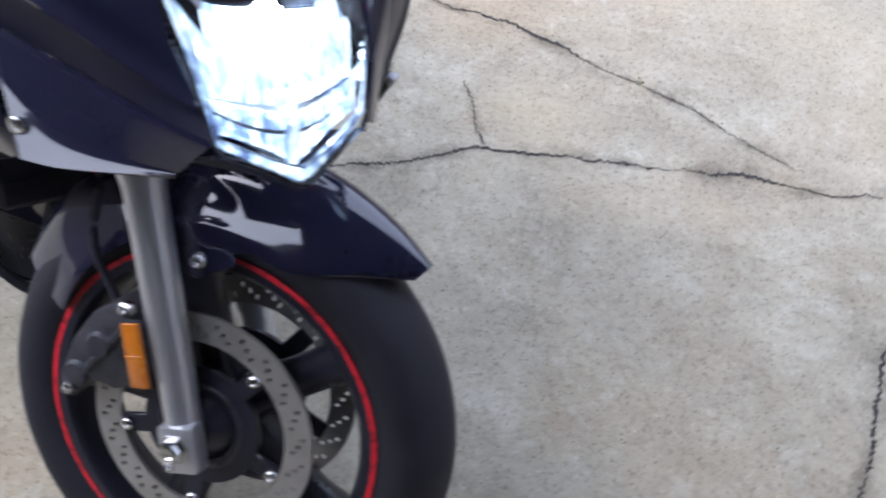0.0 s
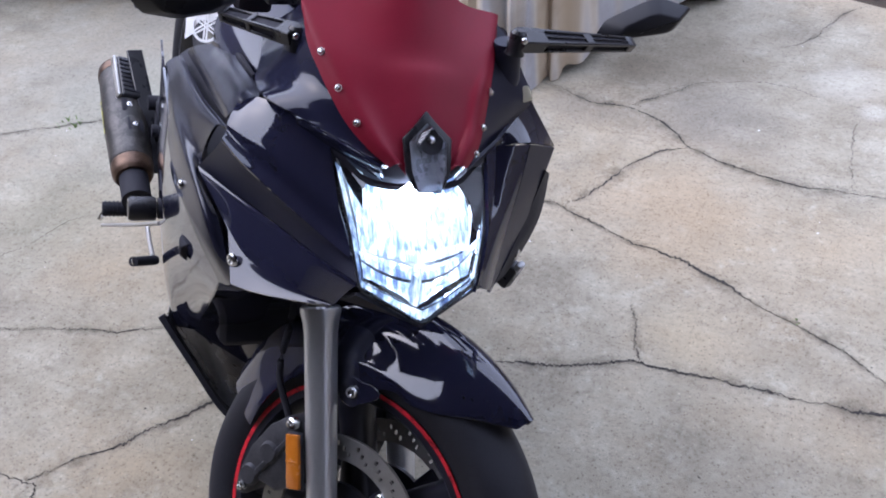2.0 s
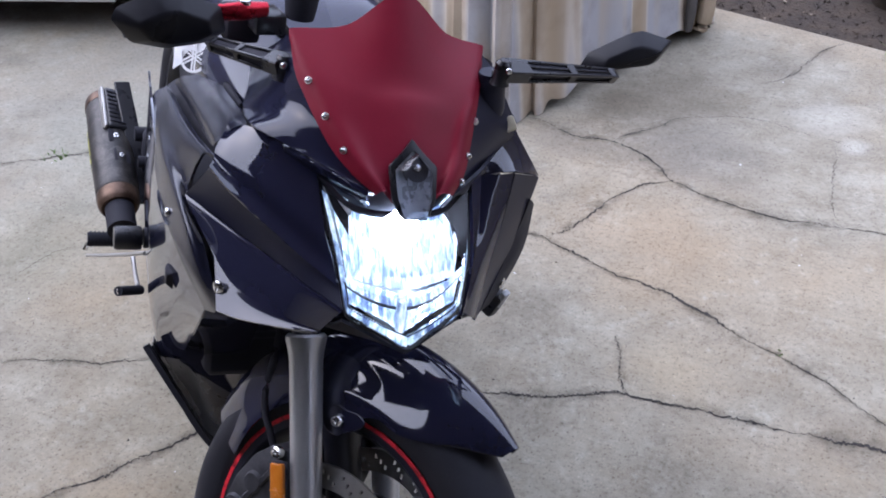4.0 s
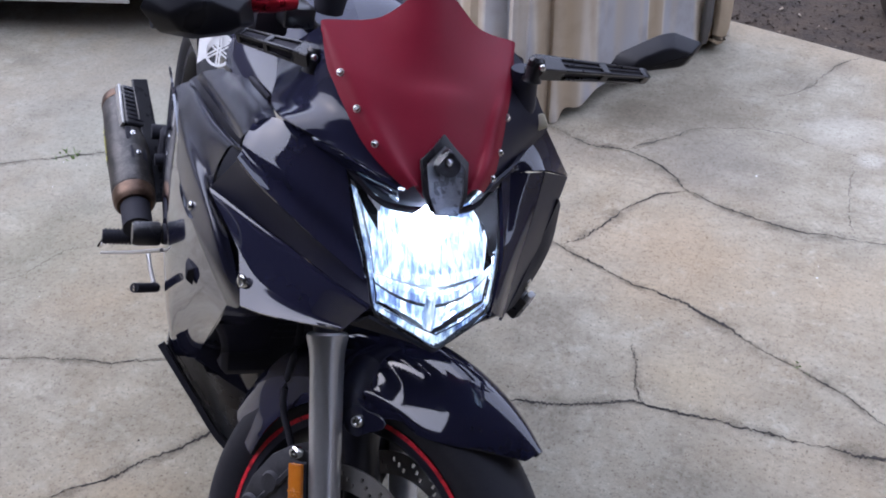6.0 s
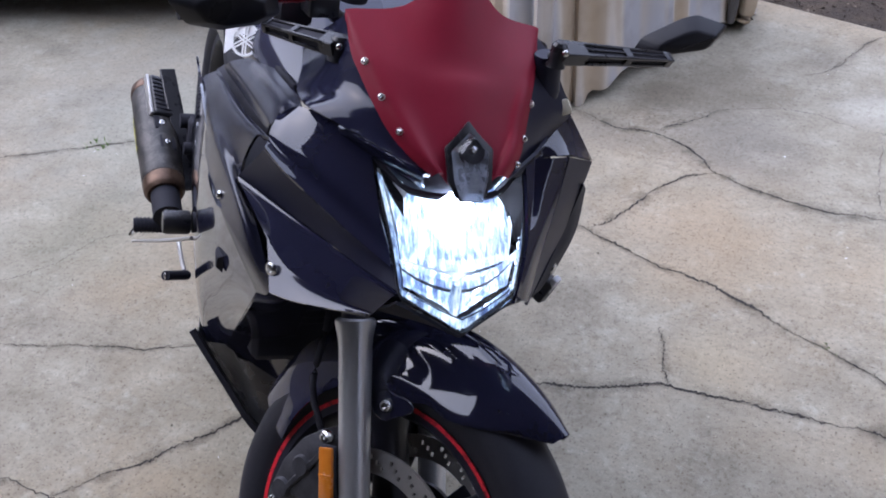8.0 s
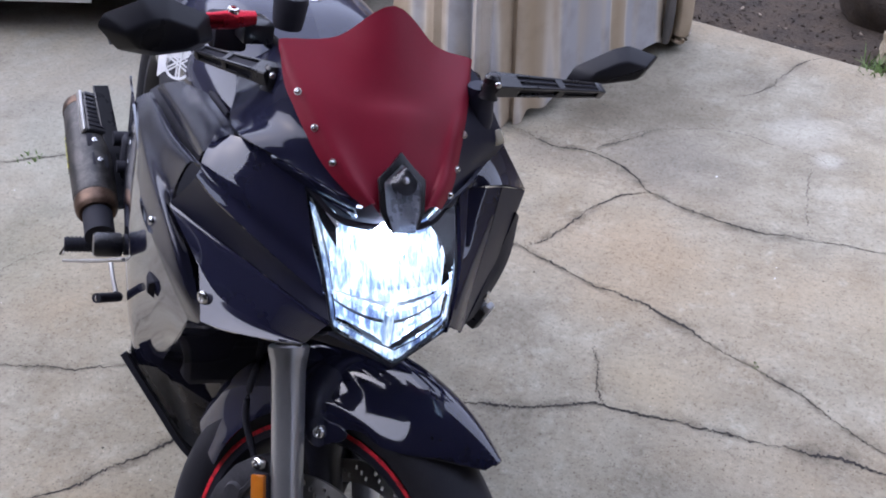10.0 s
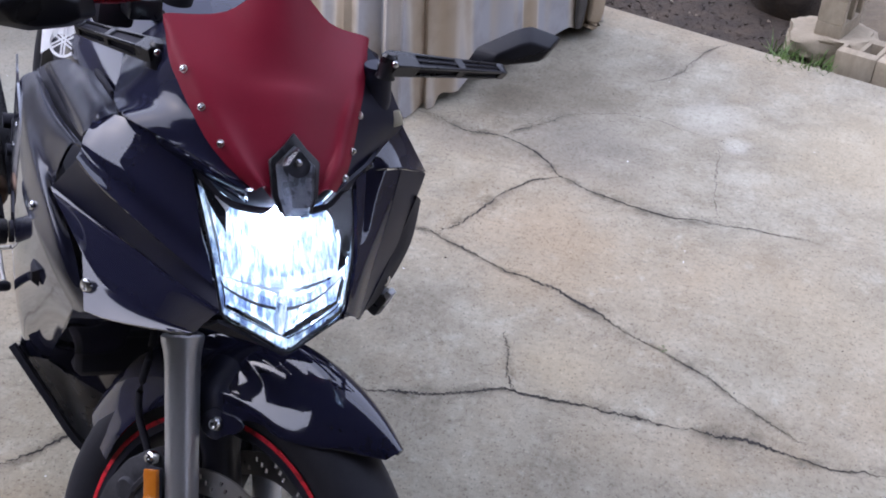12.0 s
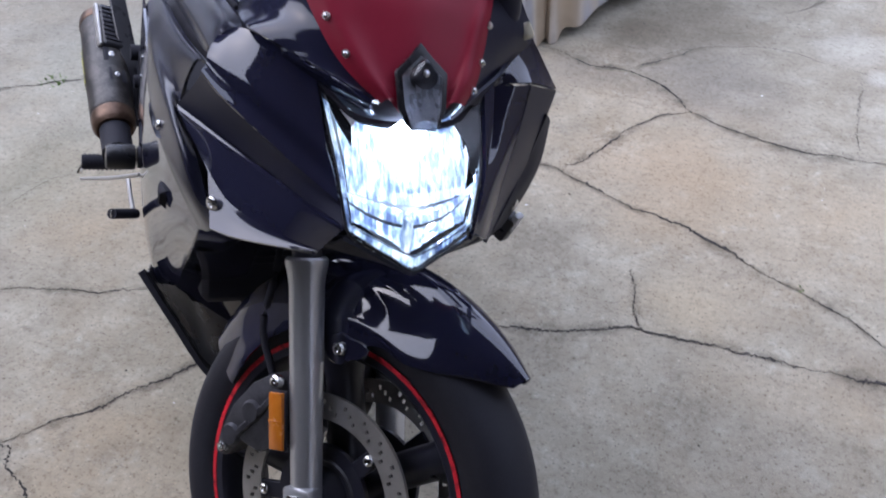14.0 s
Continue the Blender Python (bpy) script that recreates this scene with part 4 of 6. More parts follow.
bike_part("lamp_back", prism([(0.0, 0.027), (0.0225, 0.004), (0.020, -0.029), (0.013, -0.050), (-0.013, -0.050), (-0.020, -0.029), (-0.0225, 0.004)], 0.0012, LAMP_AT), LAMP_GREY, "grey reflector plate inside the position lamp", lamp)
bike_part("lamp_reflector", lathe([(0.006, 0.000), (0.012, 0.002), (0.015, 0.006)], 20, "z"), CALIPER, "small round reflector behind the bulb", lamp, LAMP_AT @ Matrix.Translation((0, 0.004, 0.0005)))

# ---- fairing ----
# right upper cowl beside the headlight, flared back to a corner
COWL_TOP = [(1.403, -0.0995, 0.9365), (1.374, -0.134, 0.953), (1.345, -0.160, 0.960), (1.318, -0.180, 0.954), (1.302, -0.190, 0.944)]
COWL_LOW = [(1.499, -0.0815, 0.834), (1.462, -0.120, 0.853), (1.424, -0.164, 0.880), (1.388, -0.200, 0.902), (1.360, -0.219, 0.917)]
CREASE = [(1.517, -0.0755, 0.812), (1.470, -0.110, 0.816), (1.400, -0.150, 0.819), (1.325, -0.192, 0.820), (1.250, -0.228, 0.817)]
LIP = [(1.496, -0.092, 0.767), (1.467, -0.121, 0.763), (1.431, -0.153, 0.762), (1.390, -0.181, 0.765), (1.345, -0.200, 0.780)]
FOOT = [(1.493, -0.099, 0.763), (1.476, -0.122, 0.756), (1.451, -0.154, 0.747), (1.428, -0.181, 0.740), (1.407, -0.202, 0.737)]


def between(a, b, u, out=(0, 0, 0)):
    return [tuple(p + (q - p) * u + o for p, q, o in zip(x, y, out)) for x, y in zip(a, b)]


def shifted(a, by):
    return [tuple(p + o for p, o in zip(x, by)) for x in a]


bike_part("upper_cowl", sheet([COWL_TOP, between(COWL_TOP, COWL_LOW, 0.22, (0.004, -0.002, 0.003)), between(COWL_TOP, COWL_LOW, 0.55, (0.006, -0.004, 0.002)), between(COWL_TOP, COWL_LOW, 0.82, (-0.001, 0.001, -0.001)), COWL_LOW], 8, 8), BLACK, "glossy black flared cowl beside the headlight")
bike_part("cowl_groove", sheet([shifted(COWL_LOW, (-0.003, 0.004, 0.001)), between(COWL_LOW, CREASE, 0.4, (-0.005, 0.005, 0.0)), shifted(CREASE, (-0.001, 0.001, 0))], 8, 6), GROOVE, "recessed black face under the flared cowl")
bike_part("side_cowl", sheet([CREASE, between(CREASE, LIP, 0.12, (0.001, -0.001, -0.001)), between(CREASE, LIP, 0.55, (0.0005, -0.0005, 0.0)), LIP], 8, 8), BLACK, "glossy black side of the nose cowl")
right_lip = bike_part("cowl_lip", sheet([shifted(LIP, (0.0, 0.0005, 0)), between(LIP, FOOT, 0.5, (-0.001, 0.001, -0.001)), FOOT], 8, 6), BLACK, "flared lower lip of the nose cowl")
# dark core of the nose behind the screen's foot
bike_part("nose_core", sheet([[(1.340, -0.095, 1.00), (1.385, -0.045, 1.01), (1.392, 0.0, 1.01), (1.385, 0.045, 1.01), (1.340, 0.095, 1.00)], [(1.385, -0.092, 0.940), (1.432, -0.050, 0.935), (1.446, 0.0, 0.930), (1.432, 0.050, 0.935), (1.385, 0.092, 0.940)], [(1.390, -0.088, 0.915), (1.428, -0.050, 0.905), (1.444, 0.0, 0.905), (1.428, 0.050, 0.905), (1.390, 0.088, 0.915)]], 6, 5, 0.004), MATTE, "black inner core of the nose")
# strip over the lens, between it and the ridge that runs down from the tank
RIDGE = [(1.379, -0.136, 0.959), (1.419, -0.108, 0.959), (1.446, -0.080, 0.954), (1.467, -0.052, 0.943)]
OVER_LENS = [(1.381, -0.131, 0.951), (1.404, -0.100, 0.938), (1.434, -0.072, 0.930), (1.458, -0.045, 0.922)]
brow_rows = [RIDGE, between(RIDGE, OVER_LENS, 0.5, (0.001, -0.001, 0.0)), OVER_LENS]
for k, paint in enumerate((BLACK, GROOVE)):
    bike_part("lens_brow", sheet(brow_rows, 6, 4, mirror=k == 1), paint, "black brow over the lens")
# inner cowl from the screen's edge down to the ridge and back to the tank
INNER = [
    [(1.297, -0.124, 1.069), (1.216, -0.131, 1.018), (1.134, -0.137, 0.965)],
    [(1.343, -0.121, 1.033), (1.281, -0.138, 1.000), (1.216, -0.153, 0.964)],
    [(1.374, -0.112, 1.013), (1.324, -0.141, 0.986), (1.271, -0.168, 0.955)],
    [(1.400, -0.101, 0.993), (1.378, -0.136, 0.984), (1.355, -0.169, 0.970)],
    [(1.426, -0.085, 0.971), (1.415, -0.107, 0.969), (1.403, -0.127, 0.964)],
    [(1.449, -0.063, 0.954), (1.445, -0.077, 0.956), (1.440, -0.090, 0.957)],
    [(1.465, -0.043, 0.941), (1.468, -0.049, 0.944), (1.472, -0.054, 0.946)],
]
inner = [bike_part("inner_cowl", sheet(INNER, 8, 6), GREY_TANK, "glossy black inner cowl under the screen")]
LEFT_INNER = [
    [(1.312, 0.118, 1.065), (1.321, 0.136, 1.047), (1.327, 0.150, 1.028)],
    [(1.355, 0.106, 1.036), (1.347, 0.138, 1.019), (1.334, 0.166, 1.000)],
    [(1.392, 0.093, 1.010), (1.372, 0.137, 0.995), (1.348, 0.176, 0.978)],
    [(1.420, 0.082, 0.980), (1.394, 0.118, 0.967), (1.364, 0.150, 0.953)],
    [(1.445, 0.070, 0.960), (1.417, 0.098, 0.947), (1.385, 0.122, 0.933)],
    [(1.463, 0.056, 0.942), (1.433, 0.080, 0.927), (1.399, 0.100, 0.911)],
]
inner.append(bike_part("inner_cowl", sheet(LEFT_INNER, 8, 6), GROOVE, "dull black inner cowl under the screen"))
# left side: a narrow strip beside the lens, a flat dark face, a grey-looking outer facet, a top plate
LEFT_IN = [(1.404, 0.1000, 0.936), (1.482, 0.0885, 0.871), (1.507, 0.0810, 0.838), (1.522, 0.0735, 0.798)]
LEFT_FOLD = [(1.385, 0.123, 0.929), (1.425, 0.117, 0.873), (1.462, 0.102, 0.836), (1.500, 0.088, 0.792)]
LEFT_FACE = [(1.388, 0.169, 0.934), (1.412, 0.156, 0.879), (1.448, 0.133, 0.824), (1.486, 0.112, 0.773)]
LEFT_OUT = [(1.345, 0.229, 0.908), (1.355, 0.220, 0.878), (1.387, 0.188, 0.794), (1.454, 0.130, 0.747)]
LEFT_PEAK = [(1.388, 0.120, 0.935), (1.368, 0.148, 0.954), (1.349, 0.175, 0.978)]


def ruled(a, b, out=(0, 0, 0)):
    return [[p, tuple((s + t) / 2 + o for s, t, o in zip(p, q, out)), q] for p, q in zip(a, b)]


bike_part("cowl_strip", sheet(ruled(LEFT_IN, LEFT_FOLD), 4, 6), BLACK, "narrow black strip beside the lens")
bike_part("side_cowl", sheet(ruled(LEFT_FOLD, LEFT_FACE, (0.003, 0, 0)), 6, 6), BLACK, "glossy black side of the nose cowl")
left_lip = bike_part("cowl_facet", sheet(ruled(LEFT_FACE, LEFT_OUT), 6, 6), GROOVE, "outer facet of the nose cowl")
bike_part("top_plate", sheet([LEFT_PEAK, [LEFT_FOLD[0], LEFT_FACE[0], tuple(LEFT_OUT[0])]], 6, 5), BLACK, "pointed black top plate of the flared cowl")
lips = (right_lip, left_lip)
bike_part("cowl_return", sheet([[(1.364, 0.215, 0.883), (1.326, 0.240, 0.859), (1.294, 0.262, 0.836)], [(1.379, 0.195, 0.812), (1.358, 0.220, 0.800), (1.329, 0.245, 0.792)], [(1.423, 0.160, 0.781), (1.390, 0.190, 0.773), (1.353, 0.220, 0.752)], [(1.462, 0.125, 0.753), (1.424, 0.150, 0.739), (1.389, 0.180, 0.726)]], 4, 6, 0.004), MATTE, "black return panel behind the cowl")
# A cream block stands in for the pale reflection on this edge.
bike_part("edge_glint", box((0.022, 0.020, 0.010), facing((1.358, 0.160, 0.989), (0.78, -0.45, 0.45)) @ Matrix.Rotation(radians(35), 4, "Z"), 0.004, 2), GLINT, "small cream block put in for a pale reflection at the edge of the cowl", inner[1])
both("chin", [
    [(1.518, -0.074, 0.800), (1.536, -0.037, 0.788), (1.551, 0.0, 0.772)],
    [(1.478, -0.074, 0.766), (1.490, -0.037, 0.756), (1.500, 0.0, 0.748)],
    [(1.420, -0.085, 0.730), (1.430, -0.040, 0.720), (1.440, 0.0, 0.715)],
], MATTE, "black chin under the headlight", nu=6, nv=6)
# long side panel, a full satin bulge
FLANK = [
    [(1.286, -0.200, 0.894), (1.145, -0.208, 0.863), (0.982, -0.210, 0.832), (0.854, -0.206, 0.801)],
    [(1.254, -0.212, 0.877), (1.155, -0.220, 0.862), (1.008, -0.222, 0.839), (0.839, -0.217, 0.789)],
    [(1.233, -0.221, 0.807), (1.185, -0.230, 0.820), (1.051, -0.235, 0.813), (0.842, -0.230, 0.778)],
    [(1.339, -0.210, 0.784), (1.291, -0.234, 0.807), (1.111, -0.243, 0.797), (0.886, -0.238, 0.760)],
    [(1.377, -0.196, 0.720), (1.327, -0.230, 0.766), (1.194, -0.246, 0.760), (0.940, -0.240, 0.746)],
    [(1.324, -0.200, 0.679), (1.304, -0.234, 0.747), (1.171, -0.247, 0.755), (0.907, -0.238, 0.725)],
]
LEFT_FLANK = wider([
    [(1.212, -0.190, 0.874), (1.13, -0.209, 0.876), (1.04, -0.231, 0.881), (0.93, -0.226, 0.852)],
    [(1.225, -0.226, 0.843), (1.15, -0.236, 0.850), (1.03, -0.247, 0.846), (0.92, -0.239, 0.833)],
    [(1.300, -0.195, 0.777), (1.22, -0.225, 0.792), (1.08, -0.246, 0.808), (0.93, -0.243, 0.815)],
    [(1.300, -0.200, 0.684), (1.22, -0.228, 0.735), (1.08, -0.247, 0.772), (0.93, -0.244, 0.800)],
], 0.45)
flank = [bike_part("side_fairing", sheet(rows, 8, 8, mirror=k == 1), SEMI, "black side fairing with soft sheen") for k, rows in enumerate((FLANK, LEFT_FLANK))]
both("lower_fairing", [
    [(1.325, -0.200, 0.684), (1.20, -0.234, 0.740), (1.06, -0.243, 0.774), (0.85, -0.236, 0.780), (0.65, -0.220, 0.740)],
    [(1.270, -0.198, 0.620), (1.15, -0.228, 0.620), (1.00, -0.241, 0.600), (0.82, -0.233, 0.580), (0.63, -0.210, 0.550)],
    [(1.130, -0.185, 0.480), (1.06, -0.208, 0.460), (0.95, -0.226, 0.430), (0.80, -0.215, 0.400), (0.62, -0.200, 0.380)],
    [(1.010, -0.176, 0.352), (0.97, -0.186, 0.325), (0.90, -0.198, 0.280), (0.78, -0.185, 0.225), (0.62, -0.170, 0.190)],
], BLACK, "glossy black lower fairing", by=1.4, nu=8, nv=8)
both("fairing_inner", [
    [(1.322, -0.199, 0.690), (1.295, -0.150, 0.690), (1.250, -0.085, 0.680)],
    [(1.268, -0.197, 0.620), (1.245, -0.145, 0.610), (1.195, -0.085, 0.590)],
    [(1.128, -0.184, 0.480), (1.120, -0.135, 0.465), (1.095, -0.080, 0.440)],
    [(1.008, -0.175, 0.352), (1.025, -0.130, 0.325), (1.040, -0.075, 0.290)],
], BLACK, "glossy black inner face of the lower fairing", nu=6, nv=6)
both("belly_lip", [
    [(0.955, -0.226, 0.345), (1.010, -0.170, 0.270), (1.058, -0.112, 0.195), (1.075, -0.04, 0.150), (1.078, 0.0, 0.148)],
    [(0.930, -0.220, 0.330), (0.985, -0.165, 0.255), (1.030, -0.108, 0.182), (1.045, -0.04, 0.138), (1.048, 0.0, 0.136)],
], MATTE, "matte black lip of the belly pan", nu=6, nv=3, thick=0.010)
both("belly_pan", [
    [(0.935, -0.214, 0.328), (0.985, -0.162, 0.254), (1.030, -0.105, 0.182), (1.042, 0.0, 0.136)],
    [(0.75, -0.185, 0.230), (0.76, -0.14, 0.18), (0.77, -0.09, 0.14), (0.78, 0.0, 0.12)],
    [(0.60, -0.165, 0.190), (0.60, -0.12, 0.15), (0.60, -0.07, 0.12), (0.60, 0.0, 0.11)],
], SATIN, "black belly pan", nu=6, nv=6)
for k, side in enumerate((-1, 1)):
    bike_part("fairing_screw", bolt(0.0095, 0.005, facing((1.384, side * 0.1965, 0.757), (0.55, side * 0.83, 0))), CHROME, "bright fairing screw", lips[k])
    bike_part("fairing_screw", bolt(0.0065, 0.004, facing((1.222, side * 0.2445, 0.772), (0.3, side, 0.1))), CHROME, "small fairing screw", flank[k])
    wedge = prism([(-0.020, 0.016), (0.022, 0.010), (0.016, -0.026)], 0.012, Matrix.Identity(4), 0.0)
    for v in wedge.verts:
        if v.co.z > 0.01:
            v.co.x = v.co.x * 0.5 + 0.010
            v.co.y = v.co.y * 0.5
    bmesh.ops.bevel(wedge, geom=list(wedge.edges), offset=0.0015, segments=1, affect="EDGES")
    bike_part("side_vent", wedge, MATTE, "small black wedge-shaped vent", flank[k], Matrix(((1, 0, 0, 1.165), (0, 0, side, side * (0.2235 if side < 0 else 0.245)), (0, 1, 0, 0.640), (0, 0, 0, 1))))

# dark works between the panels
bike_part("engine", joined(box((0.42, 0.30, 0.34), Matrix.Translation((0.74, 0, 0.42)), 0.03, 2), box((0.10, 0.30, 0.30), pose(1.02, 0, 0.52, 0, -18, 0), 0.01, 1), box((0.16, 0.20, 0.16), Matrix.Translation((0.92, 0, 0.66)), 0.02, 1)), MATTE, "dark engine and radiator behind the fairing")
for k in range(22):
    bike_part("radiator_fin", box((0.004, 0.27, 0.003), pose(1.076, 0, 0.39 + 0.012 * k, 0, -18, 0) @ Matrix.Translation((-0.0026 * k + 0.03, 0, 0)), 0), RIM)
yokes = joined(box((0.08, 0.26, 0.028), Matrix.Translation((-0.012, 0, 0.50)), 0.008, 2), box((0.08, 0.26, 0.028), Matrix.Translation((-0.012, 0, 0.69)), 0.008, 2))
bike_part("fork_yokes", yokes, MATTE, "black fork yokes", m=STEER)
bike_part("frame_spine", tube([(1.13, 0, 0.90), (0.9, 0, 0.80), (0.6, 0, 0.70), (0.3, 0, 0.62)], 0.045, 12), MATTE, "black frame spine")

# ---- tank, seat, tail ----
tank = bike_part("fuel_tank", sheet([
    [(1.24, 0.0, 0.950), (1.10, 0.0, 0.972), (0.95, 0.0, 1.010), (0.78, 0.0, 1.000), (0.62, 0.0, 0.900), (0.54, 0, 0.83)],
    [(1.23, -0.104, 0.946), (1.09, -0.106, 0.962), (0.95, -0.110, 0.995), (0.78, -0.115, 0.982), (0.62, -0.095, 0.885), (0.54, -0.08, 0.82)],
    [(1.20, -0.152, 0.916), (1.07, -0.168, 0.915), (0.95, -0.178, 0.915), (0.78, -0.175, 0.900), (0.62, -0.130, 0.830), (0.54, -0.10, 0.79)],
    [(1.16, -0.165, 0.850), (1.05, -0.176, 0.840), (0.95, -0.170, 0.820), (0.78, -0.155, 0.790), (0.62, -0.120, 0.760), (0.54, -0.10, 0.74)],
], 8, 8, 0.004), GREY_TANK, "glossy black fuel tank")
bike_part("tank_half", sheet([
    [(1.24, 0.0, 0.950), (1.10, 0.0, 0.972), (0.95, 0.0, 1.010), (0.78, 0.0, 1.000), (0.62, 0.0, 0.900), (0.54, 0, 0.83)],
    [(1.23, -0.104, 0.946), (1.09, -0.106, 0.962), (0.95, -0.110, 0.995), (0.78, -0.115, 0.982), (0.62, -0.095, 0.885), (0.54, -0.08, 0.82)],
    [(1.20, -0.152, 0.916), (1.07, -0.168, 0.915), (0.95, -0.178, 0.915), (0.78, -0.175, 0.900), (0.62, -0.130, 0.830), (0.54, -0.10, 0.79)],
    [(1.16, -0.165, 0.850), (1.05, -0.176, 0.840), (0.95, -0.170, 0.820), (0.78, -0.155, 0.790), (0.62, -0.120, 0.760), (0.54, -0.10, 0.74)],
], 8, 8, 0.004, mirror=True), GREY_TANK, "far half of the tank", tank)
cap = lathe([(0.0, 0.012), (0.030, 0.012), (0.038, 0.008), (0.042, 0.0)], 32, "z")
bike_part("filler_cap", cap, CHROME, "round metal filler cap", tank, facing((0.90, 0, 1.008), (0.05, 0, 1)))
both("tank_shroud", [
    [(1.007, -0.158, 0.890), (1.097, -0.160, 0.908), (1.254, -0.166, 0.943), (1.322, -0.170, 0.953)],
    [(0.980, -0.176, 0.874), (1.148, -0.184, 0.914), (1.285, -0.188, 0.943), (1.322, -0.187, 0.946)],
    [(0.882, -0.190, 0.827), (1.100, -0.198, 0.883), (1.255, -0.201, 0.916), (1.312, -0.200, 0.925)],
    [(0.804, -0.188, 0.786), (1.049, -0.196, 0.851), (1.219, -0.200, 0.891), (1.291, -0.201, 0.909)],
], SEMI, "satin black shroud beside the tank", by=0.0, nu=8, nv=6)
# A dark sheet gives the gap between shroud and side fairing its shade.
bike_part("shroud_gap_shade", sheet([[(0.724, -0.176, 0.755), (0.978, -0.184, 0.823), (1.156, -0.188, 0.864), (1.232, -0.186, 0.881)], [(0.748, -0.194, 0.753), (0.879, -0.198, 0.783), (1.058, -0.197, 0.818), (1.221, -0.189, 0.857)]], 6, 4), MATTE, "dark sheet put in for the shade of the gap beside the shroud", tank)
for s in (1, -1):
    bike_part("shroud_slot", tube([(x, y * s, z + 0.003) for x, y, z in [(1.020, -0.159, 0.892), (1.137, -0.162, 0.919), (1.250, -0.166, 0.946)]], [0.003, 0.0045, 0.003], 8, 4), MATTE, "dark slot along the shroud", tank)
# round badge: a white ring crossed by three bars, and a white corner patch
badge_at = facing((0.9685, -0.1805, 0.8985), (0.64, -0.66, 0.40))
badge_hoop = lathe([(0.0215, -0.0006), (0.0255, -0.0006), (0.0255, 0.0006), (0.0215, 0.0006)], 40, "z", closed=True)
bike_part("tank_badge", badge_hoop, WHITE, "round white badge with crossed bars", tank, badge_at @ Matrix.Translation((0, 0, 0.0130)))
for k in range(3):
    for off in (-0.0024, 0.0024):
        bar_at = Matrix.Rotation(radians(60 * k + 14), 4, "Z") @ Matrix.Translation((off, 0, 0.0130 + 0.0001 * k))
        bike_part("badge_bar", box((0.0024, 0.043, 0.0012), Matrix.Identity(4), 0), WHITE, "", tank, badge_at @ bar_at)
bike_part("tank_patch", prism([(-0.044, 0.014), (-0.007, 0.029), (0.010, 0.020), (0.007, 0.008), (-0.014, 0.006), (-0.020, -0.007), (-0.018, -0.017), (-0.030, -0.031)], 0.0008, badge_at @ Matrix.Translation((0, 0, 0.0100))), WHITE, "white graphic patch round the badge", tank)
seat = bike_part("seat", sheet([
    [(0.56, -0.10, 0.79), (0.40, -0.15, 0.77), (0.20, -0.15, 0.80), (-0.02, -0.11, 0.88)],
    [(0.56, -0.06, 0.82), (0.40, -0.10, 0.80), (0.20, -0.10, 0.83), (-0.02, -0.07, 0.905)],
    [(0.56, 0.0, 0.83), (0.40, 0.0, 0.805), (0.20, 0.0, 0.835), (-0.02, 0.0, 0.91)],
    [(0.56, 0.06, 0.82), (0.40, 0.10, 0.80), (0.20, 0.10, 0.83), (-0.02, 0.07, 0.905)],
    [(0.56, 0.10, 0.79), (0.40, 0.15, 0.77), (0.20, 0.15, 0.80), (-0.02, 0.11, 0.88)],
], 6, 6, 0.05), MATTE, "black vinyl seat")
both("tail_panel", [
    [(0.45, -0.15, 0.76), (0.20, -0.155, 0.79), (-0.05, -0.115, 0.87), (-0.28, -0.04, 0.94)],
    [(0.45, -0.14, 0.68), (0.20, -0.15, 0.70), (-0.05, -0.115, 0.80), (-0.28, -0.04, 0.90)],
], BLACK, "glossy black tail panel", nu=6, nv=6, thick=0.01)
REAR = Matrix.Translation((0.0, 0.0, 0.303))
rear = wheel(REAR, False)
both("swingarm", [
    [(0.52, -0.12, 0.42), (0.25, -0.13, 0.37), (-0.04, -0.13, 0.33)],
    [(0.52, -0.12, 0.36), (0.25, -0.13, 0.32), (-0.04, -0.13, 0.28)],
], CALIPER, "grey swingarm", thick=0.03)
bike_part("rear_axle", tube([(0, -0.15, 0.303), (0, 0.15, 0.303)], 0.012, 12), CHROME, "rear axle")
bike_part("side_stand", joined(tube([(0.62, 0.13, 0.26), (0.60, 0.20, 0.14), (0.58, 0.275, 0.072)], 0.011, 10), box((0.07, 0.035, 0.008), pose(0.58, 0.285, 0.068, 14, 0, 0), 0.003, 1)), SATIN, "black side stand, folded out")

